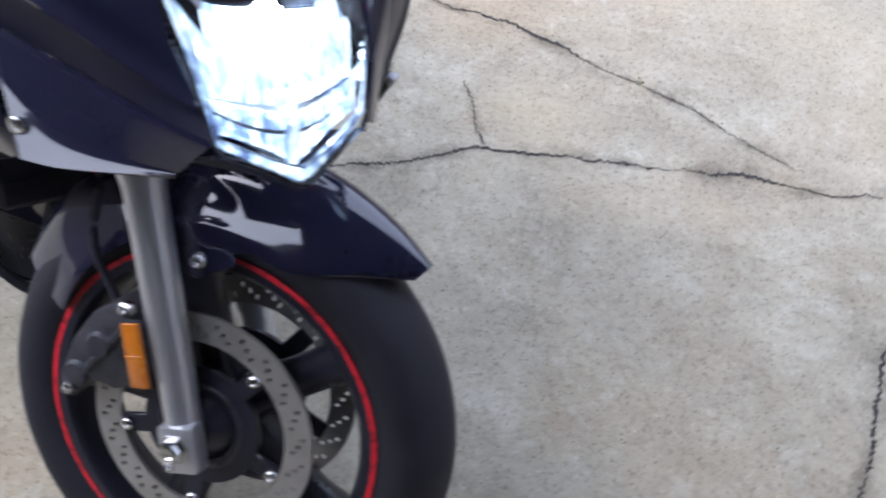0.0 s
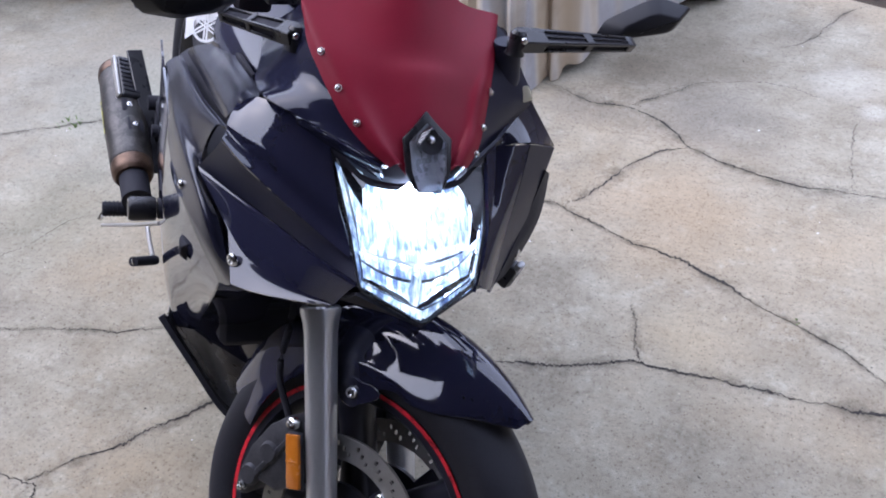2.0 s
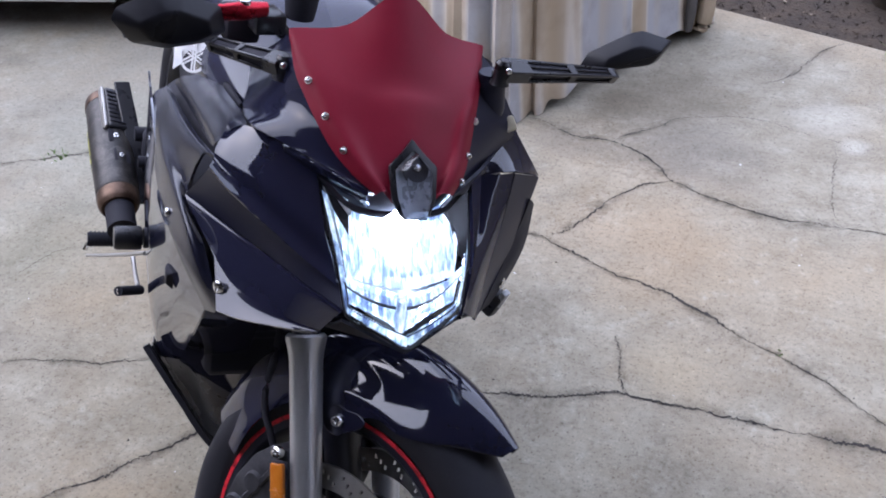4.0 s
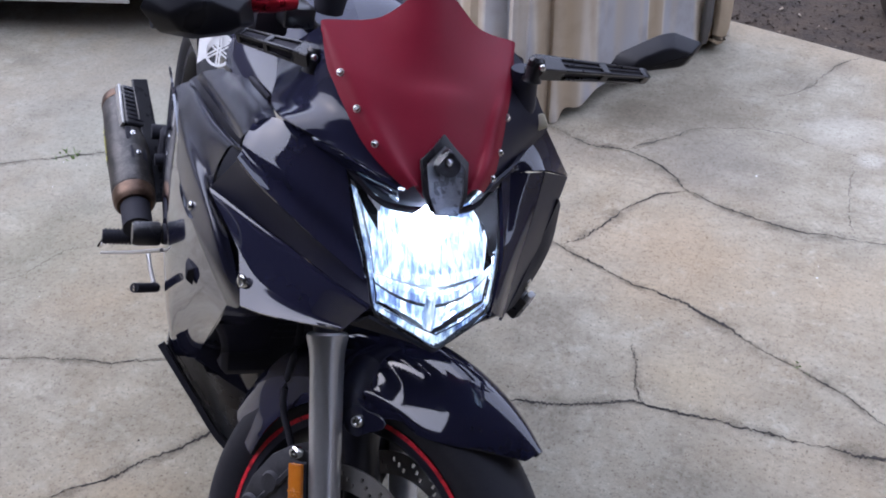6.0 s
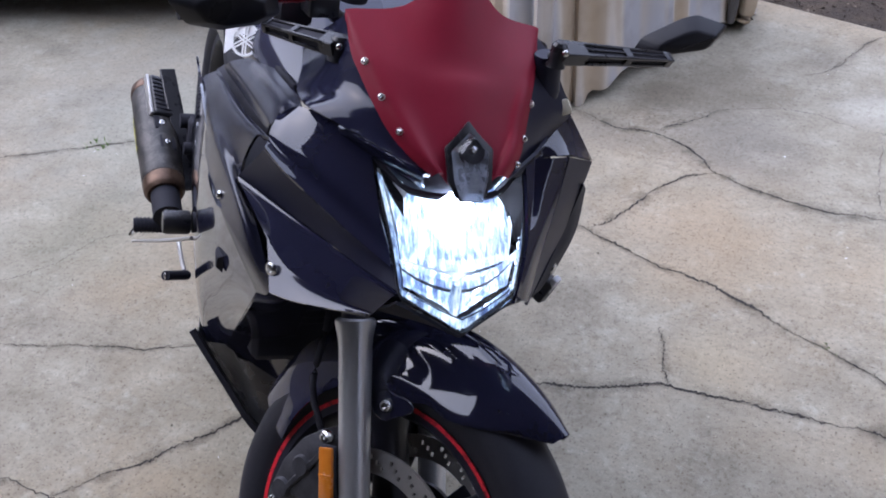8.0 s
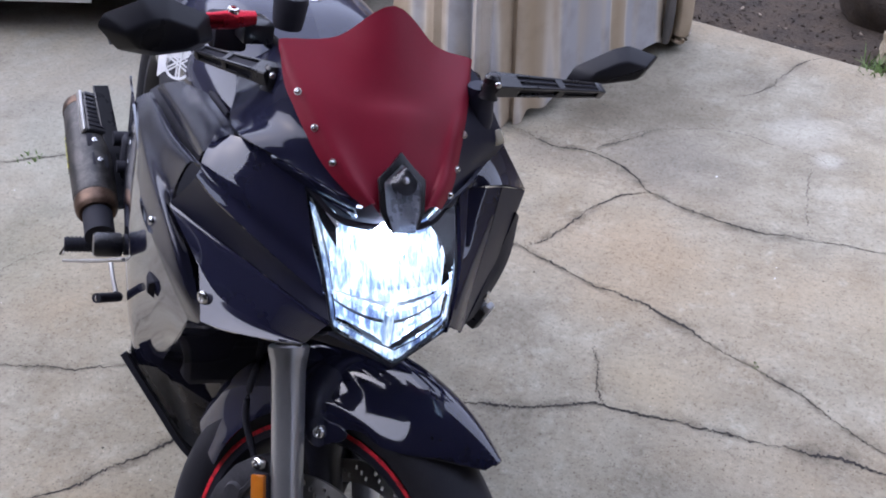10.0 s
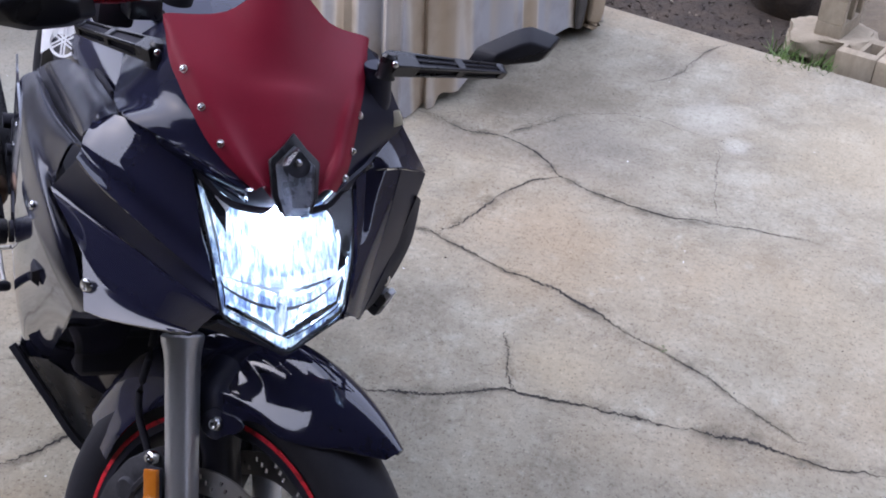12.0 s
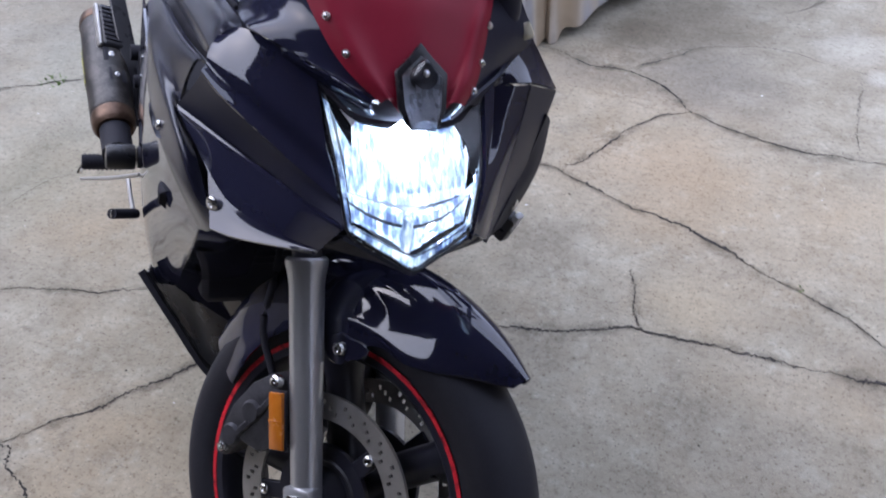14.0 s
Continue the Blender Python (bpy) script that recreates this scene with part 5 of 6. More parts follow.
# ---- mirrors ----
def mirror(side, pivot, arm_end, centre, tall, wide, swing, tip_up):
    """A slotted flat arm and a bevelled shield-shaped housing."""
    p, q = Vector(pivot), Vector(arm_end)
    along = (q - p).normalized()
    across = Vector((0.45, 0, 0.9)).cross(along).normalized()
    up = along.cross(across)
    length = (q - p).length
    m = Matrix.Translation(p) @ Matrix((along, across, up)).transposed().to_4x4()
    # four rails between solid ends and a web, so that the slots go right through
    def bar_piece(x0, x1, y, z, dy, dz):
        b = box(((x1 - x0) * length, dy, dz), Matrix.Translation((length * (x0 + x1) / 2, y, z)), 0.0012, 1)
        for v in b.verts:
            v.co.y *= 1.30 - 0.50 * v.co.x / length
            v.co.z *= 1.15 - 0.35 * v.co.x / length
        return b

    pieces = [bar_piece(0.0, 0.20, 0, 0, 0.0210, 0.0180), bar_piece(0.54, 0.61, 0, 0, 0.0208, 0.0178), bar_piece(0.93, 1.0, 0, 0, 0.0210, 0.0180)]
    pieces += [bar_piece(0.19, 0.94, sy * 0.0082, sz * 0.0066, 0.0046, 0.0046) for sy in (-1, 1) for sz in (-1, 1)]
    pieces.append(bar_piece(0.19, 0.94, 0, 0, 0.0030, 0.0172) if side > 0 else bar_piece(0.19, 0.94, -0.0080, 0, 0.0030, 0.0172))
    arm = joined(*pieces)
    arm.transform(m)
    core = bar_piece(0.18, 0.95, 0, 0, 0.0140, 0.0120)
    core.transform(m)
    whole = bike_part("mirror_right" if side < 0 else "mirror_left", arm, SATIN, "black rear-view mirror on a slotted arm")
    bike_part("mirror_pivot", joined(lathe([(0.0, 0.013), (0.007, 0.013), (0.0105, 0.009), (0.0105, -0.012), (0.013, -0.018), (0.0, -0.02)], 20, "z")), SATIN, "pivot of the mirror arm", whole, Matrix.Translation(p))
    bike_part("arm_core", core, MATTE, "dull black core seen in the slots", whole)
    bike_part("pivot_screw", bolt(0.0042, 0.003, facing(p + Vector((0.013, side * 0.003, 0.004)), (1, 0, 0.2))), CHROME, "socket screw", whole)
    shape = [(-0.52, -0.36), (-0.42, 0.02), (0.0, 0.42), (0.16, 0.48), (0.50, 0.16), (0.50, 0.08), (0.36, -0.36), (0.28, -0.44), (-0.20, -0.50), (-0.46, -0.45)] if side > 0 else [(-0.5, -0.30), (-0.46, 0.16), (-0.10, 0.50), (0.12, 0.50), (0.44, 0.30), (0.5, 0.10), (0.34, -0.34), (0.05, -0.50), (-0.30, -0.47)]
    outline = [(x * wide, y * tall) for x, y in shape]
    # x of the outline runs outwards, y up; the housing's hollow back looks ahead
    hm = Matrix.Translation(centre) @ Matrix.Rotation(radians(swing), 4, "Z") @ Matrix(((0, 0, 1, 0), (side, 0, 0, 0), (0, 1, 0, 0), (0, 0, 0, 1))) @ Matrix.Rotation(radians(tip_up), 4, "Z")
    house = prism(outline, 0.030, Matrix.Identity(4), 0.0)
    for v in house.verts:
        if v.co.z > 0.02:
            v.co.x *= 0.62
            v.co.y *= 0.55
    bmesh.ops.bevel(house, geom=[e for e in house.edges if max(v.co.z for v in e.verts) > 0.02], offset=0.004, segments=2, profile=0.5, affect="EDGES")
    house.transform(hm)
    bmesh.ops.recalc_face_normals(house, faces=house.faces)
    bike_part("mirror_housing", house, HOUSING, "faceted black mirror housing", whole)
    glass = prism([(x * 0.93, y * 0.93) for x, y in outline], -0.002, Matrix.Identity(4))
    glass.transform(hm)
    bmesh.ops.recalc_face_normals(glass, faces=glass.faces)
    bike_part("mirror_glass", glass, MIRROR, "mirror glass", whole, smooth=False)
    return whole


mirror(-1, (1.300, -0.130, 1.028), (1.208, -0.205, 1.014), (1.178, -0.254, 1.030), 0.076, 0.148, 10, -6)
mirror(1, (1.370, 0.128, 1.068), (1.300, 0.332, 1.044), (1.200, 0.404, 1.047), 0.060, 0.140, -8, 12)
bike_part("mirror_base", sheet([
    [(1.300, 0.120, 1.060), (1.300, 0.140, 1.050), (1.285, 0.150, 1.02)],
    [(1.330, 0.122, 1.010), (1.320, 0.150, 1.000), (1.295, 0.165, 0.985)],
], 6, 6, 0.005), BLACK, "black mirror base on the cowl")

bike_part("mirror_stalk", tube([(1.352, 0.123, 1.058), (1.350, 0.126, 1.036), (1.352, 0.129, 1.010), (1.360, 0.128, 0.982)], [0.0165, 0.021, 0.022, 0.018], 18, 6, 0.8), GROOVE, "rounded black stalk of the mirror")
bike_part("stalk_joint", tube([(1.362, 0.121, 1.057), (1.372, 0.137, 1.064)], 0.0085, 12), SATIN, "joint between stalk and mirror arm")

# ---- handlebar and controls, turned with the fork ----
bar = bike_part("handlebar", tube([(-0.02, 0.10, 0.70), (-0.05, 0.15, 0.735), (-0.10, 0.24, 0.735), (-0.15, 0.34, 0.725)], 0.011, 14), SATIN, "black handlebar with red levers", m=STEER)
bike_part("right_bar", tube([(1.08, -0.075, 0.985), (1.09, -0.11, 1.005), (1.10, -0.18, 1.004), (1.115, -0.300, 0.995)], 0.011, 14), SATIN, "right half of the handlebar", bar)
bike_part("grip", tube([(1.102, -0.19, 1.003), (1.116, -0.305, 0.995)], 0.0165, 18), MATTE, "black rubber grip", bar)
bike_part("grip", tube([(-0.105, 0.25, 0.735), (-0.15, 0.34, 0.725)], 0.0165, 18), MATTE, "black rubber grip", bar, STEER)
bike_part("switch_block", box((0.048, 0.05, 0.048), pose(1.098, -0.150, 1.006, 0, 0, 8), 0.008, 2), MATTE, "black switch block", bar)
bike_part("switch_block", box((0.045, 0.05, 0.048), pose(-0.085, 0.215, 0.738, 0, 0, -22), 0.008, 2), MATTE, "black switch block", bar, STEER)
bike_part("brake_lever", tube([(1.145, -0.125, 1.044), (1.155, -0.158, 1.042), (1.158, -0.200, 1.038), (1.150, -0.250, 1.040), (1.148, -0.295, 1.034)], [0.008, 0.0105, 0.0085, 0.0070, 0.0065], 12, 8, 1.25), RED_METAL, "red anodised brake lever", bar)
for k in range(4):
    bike_part("lever_hole", lathe([(0.0, 0.0008), (0.0032, 0.0008), (0.0036, 0.0)], 12, "z"), MATTE, "small round hole in the lever", bar, facing((1.159, -0.170 - 0.012 * k, 1.0505 - 0.0010 * k), (0.35, 0, 0.93)))
bike_part("clutch_lever", tube([(-0.02, 0.155, 0.742), (0.0, 0.20, 0.745), (-0.025, 0.27, 0.742), (-0.065, 0.345, 0.736)], [0.012, 0.009, 0.0075, 0.007], 10, 8, 0.7), RED_METAL, "red anodised clutch lever", bar, STEER)
bike_part("lever_perch", box((0.05, 0.045, 0.030), pose(1.125, -0.120, 1.022, 0, 0, 10), 0.006, 2), SATIN, "black lever perch", bar)
bike_part("lever_perch", box((0.05, 0.032, 0.026), pose(-0.025, 0.150, 0.742, 0, 0, -15), 0.005, 2), SATIN, "black lever perch", bar, STEER)
bike_part("lever_bolt", bolt(0.009, 0.011, facing((1.152, -0.156, 1.048), (0.2, 0, 1))), CHROME, "bright lever pivot bolt", bar)
bike_part("fluid_reservoir", lathe([(0.0, 0.030), (0.022, 0.030), (0.024, 0.024), (0.022, 0.0), (0.020, -0.014), (0.0, -0.014)], 28, "z"), MATTE, "small black brake-fluid reservoir", bar, Matrix.Translation((1.13, -0.075, 1.045)))

# ---- exhaust, footpeg, sliders on the right side ----
a, b = Vector((0.230, -0.263, 0.479)), Vector((0.560, -0.249, 0.388))
silencer = bike_part("silencer", tube([tuple(a.lerp(b, u)) for u in (0.0, 0.04, 0.5, 0.82, 0.86)], [0.038, 0.044, 0.0455, 0.044, 0.042], 32, 3), CARBON, "scuffed dark carbon silencer with worn ends")
bike_part("end_band", tube([tuple(a.lerp(b, u)) for u in (0.865, 0.88, 0.94, 0.97)], [0.0435, 0.044, 0.042, 0.036], 32, 3), HEATED, "brown heat-tinted end band", silencer)
bike_part("tail_band", tube([tuple(a.lerp(b, u)) for u in (-0.03, 0.0, 0.05, 0.07)], [0.034, 0.0435, 0.0458, 0.0450], 32, 3), HEATED, "worn band at the outlet", silencer)
bike_part("link_pipe", tube([tuple(a.lerp(b, 0.93)), tuple(a.lerp(b, 1.06)), tuple(a.lerp(b, 1.15))], 0.030, 20), MATTE, "black link pipe", silencer)
run = (b - a).normalized()
rise = (Vector((0.45, 0.30, 0.84)) - run * run.dot(Vector((0.45, 0.30, 0.84)))).normalized()
cross = rise.cross(run)
guard_at = Matrix.Translation(a.lerp(b, 0.20) + rise * 0.043) @ Matrix((run, cross, rise)).transposed().to_4x4()
bike_part("heat_guard", box((0.13, 0.044, 0.018), Matrix.Identity(4), 0.007, 3), SATIN, "black moulded guard on the silencer", silencer, guard_at)
for k in range(8):
    bike_part("guard_rib", box((0.005, 0.038, 0.004), Matrix.Translation((-0.049 + 0.014 * k, 0, 0.0095)), 0.001, 1), MATTE, "rib of the guard", silencer, guard_at)
bike_part("guard_edge", box((0.13, 0.008, 0.020), Matrix.Translation((0, -0.026, -0.004)), 0.003, 2), STEEL, "bright edge of the guard", silencer, guard_at)
bike_part("label_plate", sheet([[tuple(a.lerp(b, u) + 0.0470 * Vector((0.20, -math.cos(t), math.sin(t))).normalized()) for t in (-0.28, -0.08, 0.14)] for u in (0.28, 0.42, 0.58)], 4, 4, 0.0008), YELLOW, "yellow label with worn print", silencer)
bike_part("guard_bolt", bolt(0.007, 0.006, facing(a.lerp(b, 0.43) + Vector((0.018, 0.008, 0.038)), (0.5, -0.1, 0.8))), CHROME, "bright bolt", silencer)
bike_part("guard_bolt", bolt(0.007, 0.006, facing(a.lerp(b, 0.60) + Vector((0.018, 0.014, 0.036)), (0.5, 0.1, 0.8))), CHROME, "bright bolt", silencer)
for u, lift in ((0.43, (0.018, 0.008, 0.036)), (0.60, (0.018, 0.014, 0.034))):
    bike_part("guard_pad", box((0.042, 0.036, 0.014), Matrix.Identity(4), 0.004, 2), MATTE, "raised black pad under a bolt", silencer, Matrix.Translation(a.lerp(b, u) + Vector(lift) * 0.92) @ Matrix((run, cross, rise)).transposed().to_4x4())
h0, h1 = Vector((0.27, -0.234, 0.552)), Vector((0.50, -0.190, 0.376))
hanger = box((0.034, 0.008, (h1 - h0).length), Matrix.Identity(4), 0.002, 1)
bike_part("hanger_plate", hanger, SATIN, "black hanger plate of the silencer", None, facing((h0 + h1) / 2, h1 - h0))
bike_part("hanger_boss", joined(tube([(0.42, -0.215, 0.50), (0.42, -0.16, 0.50)], 0.016, 16), tube([(0.47, -0.21, 0.46), (0.47, -0.15, 0.46)], 0.013, 16), box((0.05, 0.02, 0.09), Matrix.Translation((0.44, -0.19, 0.47)), 0.006, 1)), MATTE, "black bosses of the footrest bracket")
peg = bike_part("footpeg", tube([(0.58, -0.235, 0.336), (0.58, -0.312, 0.336)], 0.0145, 18), MATTE, "black ribbed footpeg")
for k in range(9):
    bike_part("peg_rib", tube([(0.58, -0.240 - 0.008 * k, 0.336), (0.58, -0.243 - 0.008 * k, 0.336)], 0.0168, 16), MATTE, "rib of the footpeg", peg)
bike_part("peg_feeler", tube([(0.575, -0.309, 0.327), (0.572, -0.316, 0.307)], [0.0035, 0.0055], 8), CHROME, "worn metal peg feeler", peg)
for s in (-1, 1):
    sl = bike_part("frame_slider", lathe([(0.0, 0.0), (0.018, 0.0), (0.0205, 0.003), (0.0205, 0.040), (0.018, 0.045), (0.0, 0.045)], 32, "z"), SATIN, "black nylon crash slider on the frame", None, facing((0.945, s * 0.246, 0.562), (0, s, 0)))
    bike_part("slider_collar", lathe([(0.0, -0.026), (0.0175, -0.026), (0.0175, -0.003), (0.0, -0.003)], 32, "z"), MATTE, "black collar", sl, facing((0.945, s * 0.246, 0.562), (0, s, 0)))
pedal = bike_part("brake_pedal", tube([(0.717, -0.236, 0.383), (0.772, -0.236, 0.383), (0.841, -0.236, 0.394)], [0.0045, 0.0040, 0.0045], 10), STEEL, "bare metal brake pedal")
bike_part("pedal_tip", tube([(0.846, -0.232, 0.389), (0.906, -0.276, 0.428)], 0.0088, 16), MATTE, "black rubber pedal tip", pedal)
bike_part("pedal_cap", lathe([(0.0, 0.003), (0.006, 0.002), (0.0085, 0.0)], 16, "z"), CHROME, "bright cap on the pedal tip", pedal, facing((0.902, -0.277, 0.425), (0.1, -1.0, 0.0)))
bike_part("peg_bracket", tube([(0.590, -0.312, 0.303), (0.695, -0.262, 0.370), (0.837, -0.225, 0.464)], [0.004, 0.0055, 0.006], 10, 6, 0.7), STEEL, "bare metal bracket under the footpeg")
# left-hand indicator below the cowl
ind = bike_part("indicator", box((0.050, 0.022, 0.050), pose(1.350, 0.200, 0.712, 10, 20, 35), 0.008, 2), SATIN, "black indicator housing under the cowl")
bike_part("indicator_lens", box((0.010, 0.014, 0.032), pose(1.372, 0.212, 0.722, 10, 20, 35), 0.003, 2), PALE, "pale clear indicator lens", ind)

# ---- covered thing ----
def cover():
    foot = [(-0.42, 1.89), (-0.33, 2.03), (-0.20, 2.36), (-0.06, 2.72), (-0.02, 2.86), (-0.14, 2.98), (-0.42, 3.05), (-0.72, 2.90), (-0.90, 2.50), (-0.86, 2.16), (-0.70, 1.97), (-0.52, 1.89)]
    ringp = spline([(*p, 0) for p in foot + foot[:1]], 16)[:-1]
    centre = np.mean(ringp, axis=0)
    bm = bmesh.new()
    n = len(ringp)
    layers = []
    heights = [0.0, 0.03, 0.10, 0.2, 0.35, 0.5, 0.7, 0.9, 1.02, 1.10, 1.14]
    shrink = [1.02, 1.015, 1.0, 0.985, 0.965, 0.945, 0.92, 0.89, 0.84, 0.70, 0.40]
    for z, s in zip(heights, shrink):
        row = []
        for k in range(n):
            q = centre + (ringp[k] - centre) * s
            out = Vector((ringp[k] - centre).tolist()).normalized()
            swell = 1 - 0.75 * min(z / 1.1, 1)
            fold = 0.062 * noise.noise(Vector((k * 0.17, 0.0, z * 0.35))) + 0.013 * noise.noise(Vector((k * 0.50, 4.0, z * 0.6)))
            lift = 0.02 + 0.05 * max(0.0, math.sin((k - 14) / 40 * math.pi)) if k < 54 and k > 14 else 0.004
            lift += 0.008 * math.sin(k * 0.9)
            row.append(bm.verts.new((q[0] + out.x * fold * swell, q[1] + out.y * fold * swell, max(z + max(lift, 0.003) * max(0, 1 - z / 0.2), 0.003))))
        layers.append(row)
    for a, b in zip(layers, layers[1:]):
        for k in range(n):
            bm.faces.new((a[k], a[(k + 1) % n], b[(k + 1) % n], b[k]))
    bm.faces.new(layers[-1])
    bmesh.ops.recalc_face_normals(bm, faces=bm.faces)
    return bm


covered = part("covered_equipment", cover(), CLOTH)
tagged(covered, "tall thing under a faded beige and grey cloth cover", "covered equipment")
flap = tube([(-0.05, 2.82, 0.45), (-0.022, 2.81, 0.25), (-0.012, 2.77, 0.10), (-0.022, 2.755, 0.035)], [0.05, 0.055, 0.05, 0.042], 14, 6, 0.6)
part("cover_flap", flap, CLOTH_TAN, covered, "hanging tan corner of the cover")
fold_back = tube([(-0.050, 2.735, 0.50), (-0.048, 2.715, 0.30), (-0.050, 2.700, 0.14), (-0.052, 2.690, 0.050)], [0.010, 0.020, 0.032, 0.020], 14, 6, 0.6)
part("cover_lining", fold_back, CLOTH_DARK, covered, "dark lining turned out beside the hanging corner")

# ---- soil edge ----
def block(m, label):
    """A hollow concrete block: shells, ends and a web round two open cells."""
    ob = thing("concrete_block", m, label, "block", "blocks along the slab")
    walls = [box((0.40, 0.050, 0.19), Matrix.Translation((0, s * 0.070, 0)), 0.004, 2) for s in (-1, 1)]
    walls += [box((0.050, 0.0905, 0.188), Matrix.Translation((x, 0, 0)), 0.004, 1) for x in (-0.175, 0.0, 0.175)]
    part("block_shell", joined(*walls), BLOCK, ob, "rough grey block walls")
    part("cell_soil", box((0.30, 0.09, 0.03), Matrix.Translation((0, 0, 0.0)), 0.004, 1), SOIL, ob, "soil in the open cells")
    return ob


edge_turn = Matrix.Rotation(radians(-17.2), 4, "Z")
block(Matrix.Translation((0.930, 2.908, -0.030)) @ edge_turn @ Matrix.Diagonal((0.345, 1, 1, 1)), "short grey concrete block bedded at the slab's edge")
block(Matrix.Translation((1.189, 2.828, -0.030)) @ edge_turn, "grey hollow concrete block bedded at the slab's edge")
block(Matrix.Translation((1.575, 2.710, -0.030)) @ edge_turn, "grey hollow concrete block bedded at the slab's edge")
block(Matrix.Translation((0.824, 3.030, 0.160)) @ Matrix.Rotation(radians(-18.4), 4, "Z") @ Matrix(((0, 0, 1, 0), (1, 0, 0, 0), (0, 1, 0, 0), (0, 0, 0, 1))) @ Matrix.Diagonal((0.475, 1, 0.50, 1)), "small hollow block lying on its side on a broken footing")
lump = bmesh.new()
bmesh.ops.create_icosphere(lump, subdivisions=4, radius=1.0)
for v in lump.verts:
    f = 1 + 0.16 * noise.noise(v.co * 2.2) + 0.09 * noise.noise(v.co * 7)
    v.co = Vector((max(-0.75, min(0.75, v.co.x)) * 0.19 * f, max(-0.8, min(0.8, v.co.y)) * 0.135 * f, max(-0.7, min(0.62, v.co.z)) * 0.075 * f))
rock = part("concrete_lump", lump, BLOCK)
rock.matrix_world = Matrix.Translation((0.815, 3.02, 0.020))
tagged(rock, "broken lump of old concrete on the soil", "rubble")
heap = bmesh.new()
bmesh.ops.create_grid(heap, x_segments=30, y_segments=30, size=0.6)
for v in heap.verts:
    r = min(v.co.length / 0.6, 1.0)
    v.co.z = 0.16 * (1 - r) ** 1.3 + 0.02 * noise.noise(v.co * 9) * (1 - r) - 0.03 * r
heap = part("soil_heap", heap, SANDY)
heap.matrix_world = Matrix.Translation((1.35, 3.35, -0.02))
tagged(heap, "low heap of pale sandy soil behind the blocks", "soil heap", kind="structure")
stump = bmesh.new()
bmesh.ops.create_icosphere(stump, subdivisions=4, radius=0.16)
for v in stump.verts:
    v.co *= 1 + 0.25 * noise.noise(v.co * 8)
    v.co.z *= 1.3
stump = part("tree_stump", stump, SOIL)
stump.matrix_world = Matrix.Translation((0.62, 3.42, 0.10))
tagged(stump, "dark rotten stump on the soil", "stump")


def tuft(at, count, tall, spread, seed, label):
    rnd = random.Random(seed)
    bm = bmesh.new()
    for _ in range(count):
        a, r = rnd.uniform(0, 6.28), spread * math.sqrt(rnd.random())
        p = Vector((r * math.cos(a), r * math.sin(a), 0))
        lean = Vector((rnd.gauss(0, 0.5), rnd.gauss(0, 0.5), 1)).normalized() * tall * rnd.uniform(0.4, 1.0)
        side = Vector((math.cos(a + 1.5), math.sin(a + 1.5), 0)) * 0.0028
        mid = p + lean * 0.55
        tip = p + lean + Vector((lean.x, lean.y, -0.2 * lean.z)) * 0.4
        v = [bm.verts.new(q) for q in (p - side, p + side, mid + side * 0.8, mid - side * 0.8, tip)]
        bm.faces.new((v[0], v[1], v[2], v[3]))
        bm.faces.new((v[3], v[2], v[4]))
    ob = part("grass_tuft", bm, GRASS, smooth=False)
    ob.matrix_world = Matrix.Translation(at)
    return tagged(ob, label, "grass", group="weeds", kind="stuff")


tuft((-1.655, 1.185, 0), 22, 0.020, 0.04, 3, "small green weed growing in a crack")
tuft((0.575, 1.08, 0), 8, 0.010, 0.022, 4, "tiny dry weed in a crack")
tuft((0.66, 2.87, -0.03), 50, 0.12, 0.07, 5, "green grass at the edge of the slab")
tuft((0.775, 2.84, -0.03), 90, 0.10, 0.08, 6, "green grass at the edge of the slab")

# crumbs of soil, grit and leaf bits
def crumbs(name, count, area, size, material, seed, label, z=0.0):
    rnd = random.Random(seed)
    bm = bmesh.new()
    for _ in range(count):
        x, y = area(rnd)
        s = size * rnd.uniform(0.4, 1.4)
        c = Vector((x, y, z + s * 0.2))
        pts = [c + Vector((rnd.gauss(0, s * 0.6), rnd.gauss(0, s * 0.6), rnd.uniform(-0.2, 0.8) * s)) for _ in range(5)]
        v = [bm.verts.new(p) for p in pts]
        for tri in ((0, 1, 2), (0, 2, 3), (1, 2, 4), (0, 3, 4), (0, 1, 4)):
            bm.faces.new([v[k] for k in tri])
    ob = part(name, bm, material, smooth=False)
    return tagged(ob, label, name.replace("_", " "), kind="stuff")


edge_way = (EDGE_B - EDGE_A).normalized()
edge_out = Vector((-edge_way.y, edge_way.x))
def on_soil(rnd):
    p = EDGE_A + edge_way * rnd.uniform(0.4, 3.6) + edge_out * rnd.uniform(0.01, 1.6)
    return p.x, p.y
crumbs("soil_clods", 7000, on_soil, 0.008, SOIL, 11, "loose clods and bits on the soil", -0.03)
crumbs("soil_chips", 260, on_soil, 0.010, TIMBER, 15, "pale wood chips and dry leaf bits on the soil", -0.025)
crumbs("grit", 260, lambda r: (r.uniform(-1.8, 1.4), r.uniform(-0.3, 2.8)), 0.0030, CRACK, 12, "dark grit and crumbs on the concrete")
crumbs("pale_grit", 60, lambda r: (r.uniform(-1.8, 1.4), r.uniform(-0.3, 2.8)), 0.0030, WHITE, 13, "pale chips on the concrete")

# ---- parked car beyond the motorcycle, of which the low side shows ----
CAR = Matrix.Translation((-2.00, 2.00, 0)) @ Matrix.Rotation(radians(18), 4, "Z")
car = thing("parked_car", CAR, "silver car parked close by, black tyres, low sill", "car")


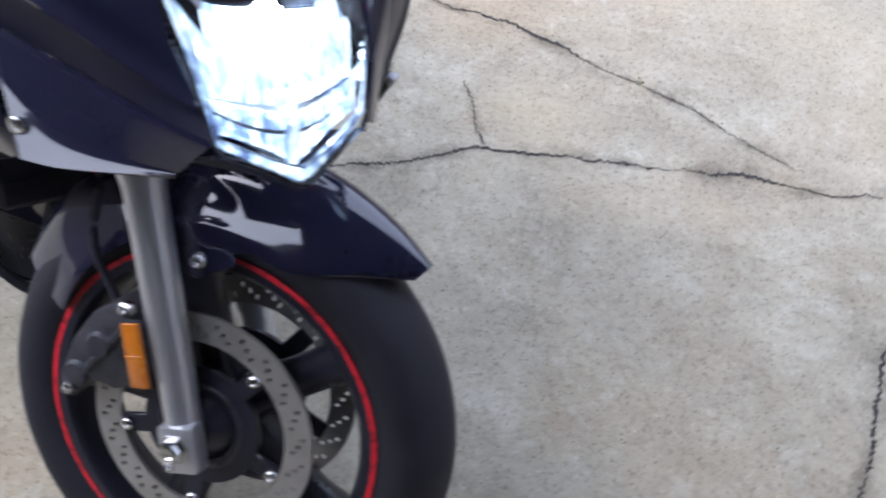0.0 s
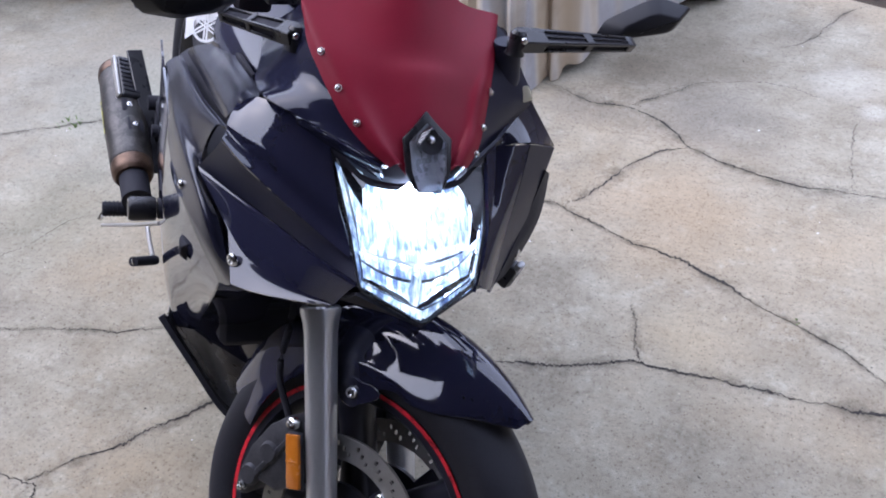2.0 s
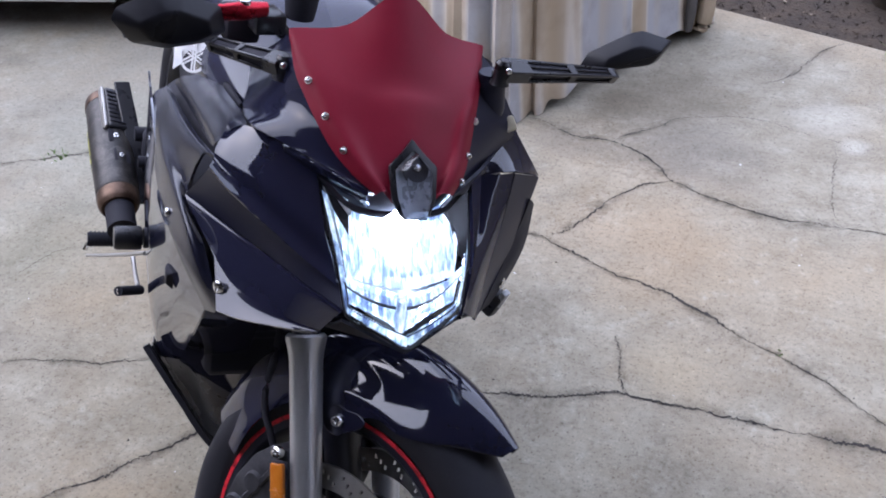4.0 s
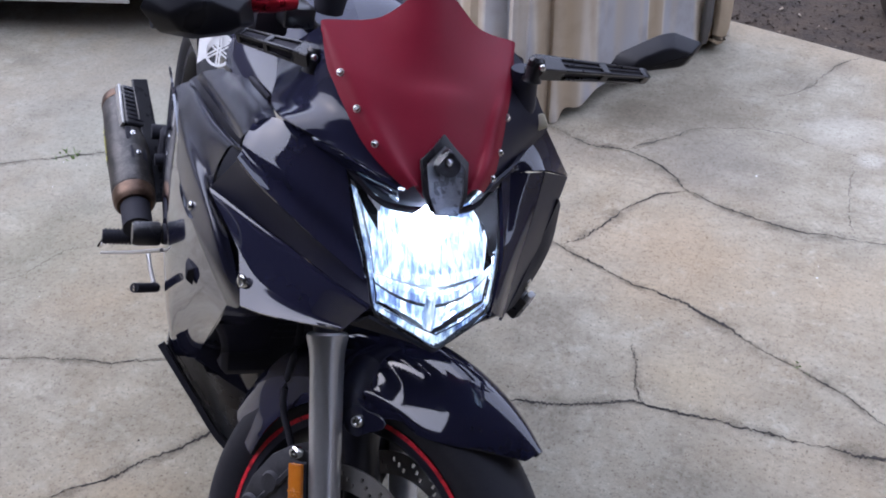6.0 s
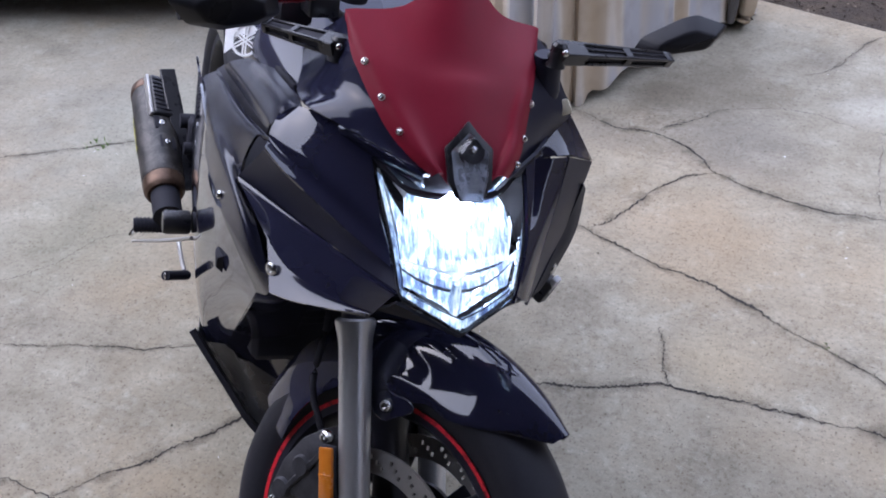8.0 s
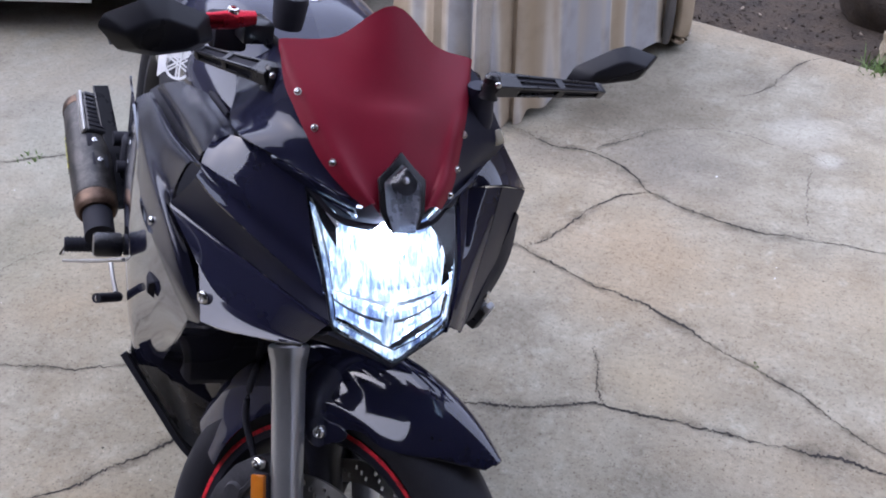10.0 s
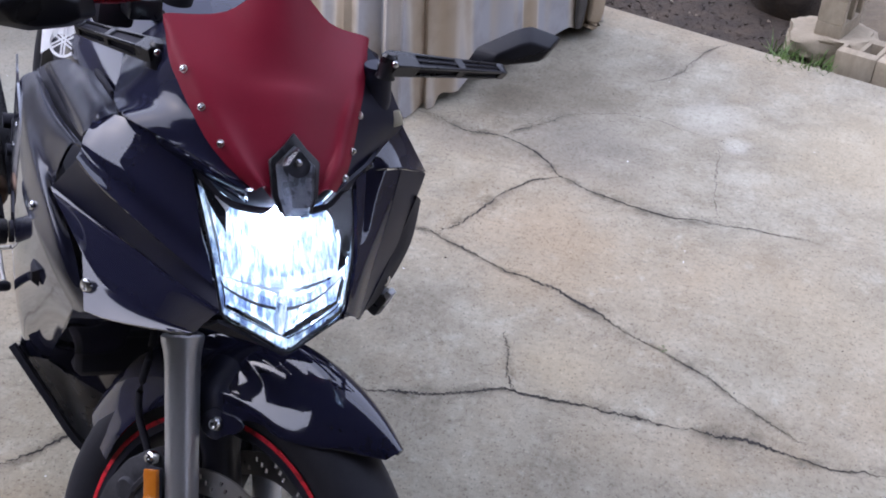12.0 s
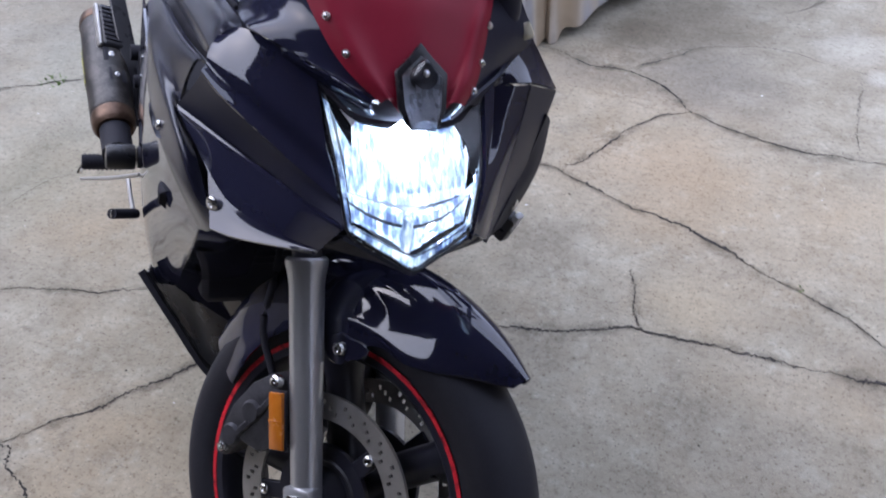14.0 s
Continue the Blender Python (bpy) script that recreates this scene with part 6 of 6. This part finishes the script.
def car_side(y, flip):
    """One flank: sill, bulged door skin and shoulder, with a round arch for the front wheel."""
    rows = []
    for z, bulge in ((0.150, 0.015), (0.22, -0.012), (0.45, -0.035), (0.70, -0.03), (0.86, 0.02)):
        row = []
        for x in np.linspace(-3.0, 0.86, 60):
            arch = 0.0
            d = abs(x - 0.36)
            if d < 0.36:
                arch = 0.30 + math.sqrt(0.36**2 - d**2) * 0.98
            rows_z = max(z, min(arch, 0.70))
            row.append((x, y + flip * bulge + (0.05 * flip * max(0, (x - 0.4) / 0.46) ** 2), rows_z))
        rows.append(row)
    return sheet(rows, 1, 3, 0.012)


part("car_flank", car_side(0.0, 1), CAR_PAINT, car, "silver flank with a wheel arch")
part("car_flank", car_side(1.68, -1), CAR_PAINT, car, "silver flank with a wheel arch")
part("car_top", sheet([[(-3.0, y, 0.87), (-2.3, y, 0.92), (-1.7, y + b * 0.12, 1.36), (-0.7, y + b * 0.12, 1.40), (0.0, y, 0.96), (0.6, y, 0.88), (0.92, y + b * 0.1, 0.70)] for y, b in ((0.02, 1), (0.5, 0), (1.18, 0), (1.66, -1))], 6, 6, 0.02), CAR_PAINT, car, "silver bonnet, roof and boot")
part("car_nose", sheet([[(0.84, 0.04, z), (0.97 + o, 0.25, z), (1.02 + o, 0.84, z), (0.97 + o, 1.43, z), (0.84, 1.64, z)] for z, o in ((0.20, -0.04), (0.32, 0.02), (0.50, 0.03), (0.72, -0.08))], 6, 6, 0.015), CAR_PAINT, car, "silver front bumper")
def roof_piece(x0, x1, lift):
    """A pane that follows the car's upper skin between two places along it."""
    rows = [[(-3.0, y, 0.87), (-2.3, y, 0.92), (-1.7, y + b * 0.12, 1.36), (-0.7, y + b * 0.12, 1.40), (0.0, y, 0.96), (0.6, y, 0.88), (0.92, y + b * 0.1, 0.70)] for y, b in ((0.16, 1), (0.55, 0), (1.13, 0), (1.52, -1))]
    bm = sheet(rows, 10, 6, 0.004)
    bmesh.ops.delete(bm, geom=[v for v in bm.verts if not x0 < v.co.x < x1], context="VERTS")
    bm.transform(Matrix.Translation((0, 0, lift)))
    return bm


part("windscreen", roof_piece(-0.66, -0.06, 0.010), CAR_GLASS, car, "dark windscreen")
part("rear_window", roof_piece(-2.24, -1.74, 0.010), CAR_GLASS, car, "dark rear window")
for low, high in ((0.035, 0.135), (1.645, 1.545)):
    pane = sheet([[(-2.28, low, 0.87), (-1.72, low, 0.87), (-0.70, low, 0.87), (0.02, low, 0.87)], [(-2.20, low * 0.9 + high * 0.1, 0.93), (-1.72, high, 1.33), (-0.72, high, 1.37), (-0.04, low * 0.9 + high * 0.1, 0.95)]], 6, 4, 0.005)
    part("side_window", pane, CAR_GLASS, car, "dark side windows")
for y in (0.24, 1.44):
    part("car_headlight", box((0.10, 0.26, 0.09), pose(0.93, y, 0.62, 0, -12, -14 if y < 1 else 14), 0.03, 3), PALE, car, "pale car headlight")
part("car_underside", box((3.7, 1.50, 0.22), Matrix.Translation((-1.1, 0.84, 0.30)), 0.03, 2), MATTE, car, "dark underside")
for y in (0.13, 1.55):
    for x in (0.36, -2.2):
        w = lathe([(0.19, -0.09), (0.285, -0.095), (0.305, -0.06), (0.305, 0.06), (0.285, 0.095), (0.19, 0.09)], 48, "y", closed=True)
        w.transform(Matrix.Translation((x, y, 0.305)))
        tyre_ob = part("car_tyre", w, RUBBER, car, "black car tyre")
        hubcap = lathe([(0.0, -0.05), (0.06, -0.06), (0.15, -0.055), (0.195, -0.03), (0.195, 0.05), (0.0, 0.05)], 40, "y")
        hubcap.transform(Matrix.Translation((x, y, 0.305)))
        part("wheel_cover", hubcap, CALIPER, tyre_ob, "dark wheel cover")

# ---- unseen dark shell like an open garage, added behind the camera to darken reflections ----
def unseen_wall(name, size, at, material, label, category="wall"):
    ob = part(name, box(size, Matrix.Translation(at), 0.008, 1), material, smooth=False)
    return tagged(ob, label, category, kind="structure")


SHELL_Y = -1.75
unseen_wall("wall_west", (0.2, 6.0, 2.4), (-4.6, SHELL_Y - 3.0, 1.2), DARK_BOARD, "unseen dark side wall added behind the camera")
unseen_wall("wall_east", (0.2, 6.0, 2.4), (3.6, SHELL_Y - 3.0, 1.2), DARK_BOARD, "unseen dark side wall added behind the camera")
unseen_wall("wall_south", (8.0, 0.2, 2.4), (-0.5, SHELL_Y - 5.9, 1.2), DARK_BOARD, "unseen dark back wall added behind the camera")
unseen_wall("ceiling", (8.4, 6.3, 0.15), (-0.5, SHELL_Y - 2.95, 2.48), DARK_BOARD, "unseen dark ceiling added behind the camera", "ceiling")
# Unseen panel overhead, sized to keep sky out of the paint's reflections.
unseen_wall("overhead_panel", (3.98, 2.20, 0.06), (1.69, SHELL_Y + 1.08, 2.44), DARK_BOARD, "unseen dark panel added overhead to block sky and darken reflections", "door")
# unseen plain walls added to block low sky and darken reflections; they close the yard on the other sides
unseen_wall("wall_north", (20.0, 0.25, 3.4), (0.0, 9.0, 1.68), STUCCO, "unseen plain plastered wall added across the yard")
unseen_wall("wall_yard_west", (0.25, 12.0, 3.4), (-7.5, 3.2, 1.68), STUCCO, "unseen plain plastered wall added beside the yard")
unseen_wall("wall_yard_east", (0.25, 12.0, 3.4), (6.5, 3.2, 1.68), STUCCO, "unseen plain plastered wall added beside the yard")
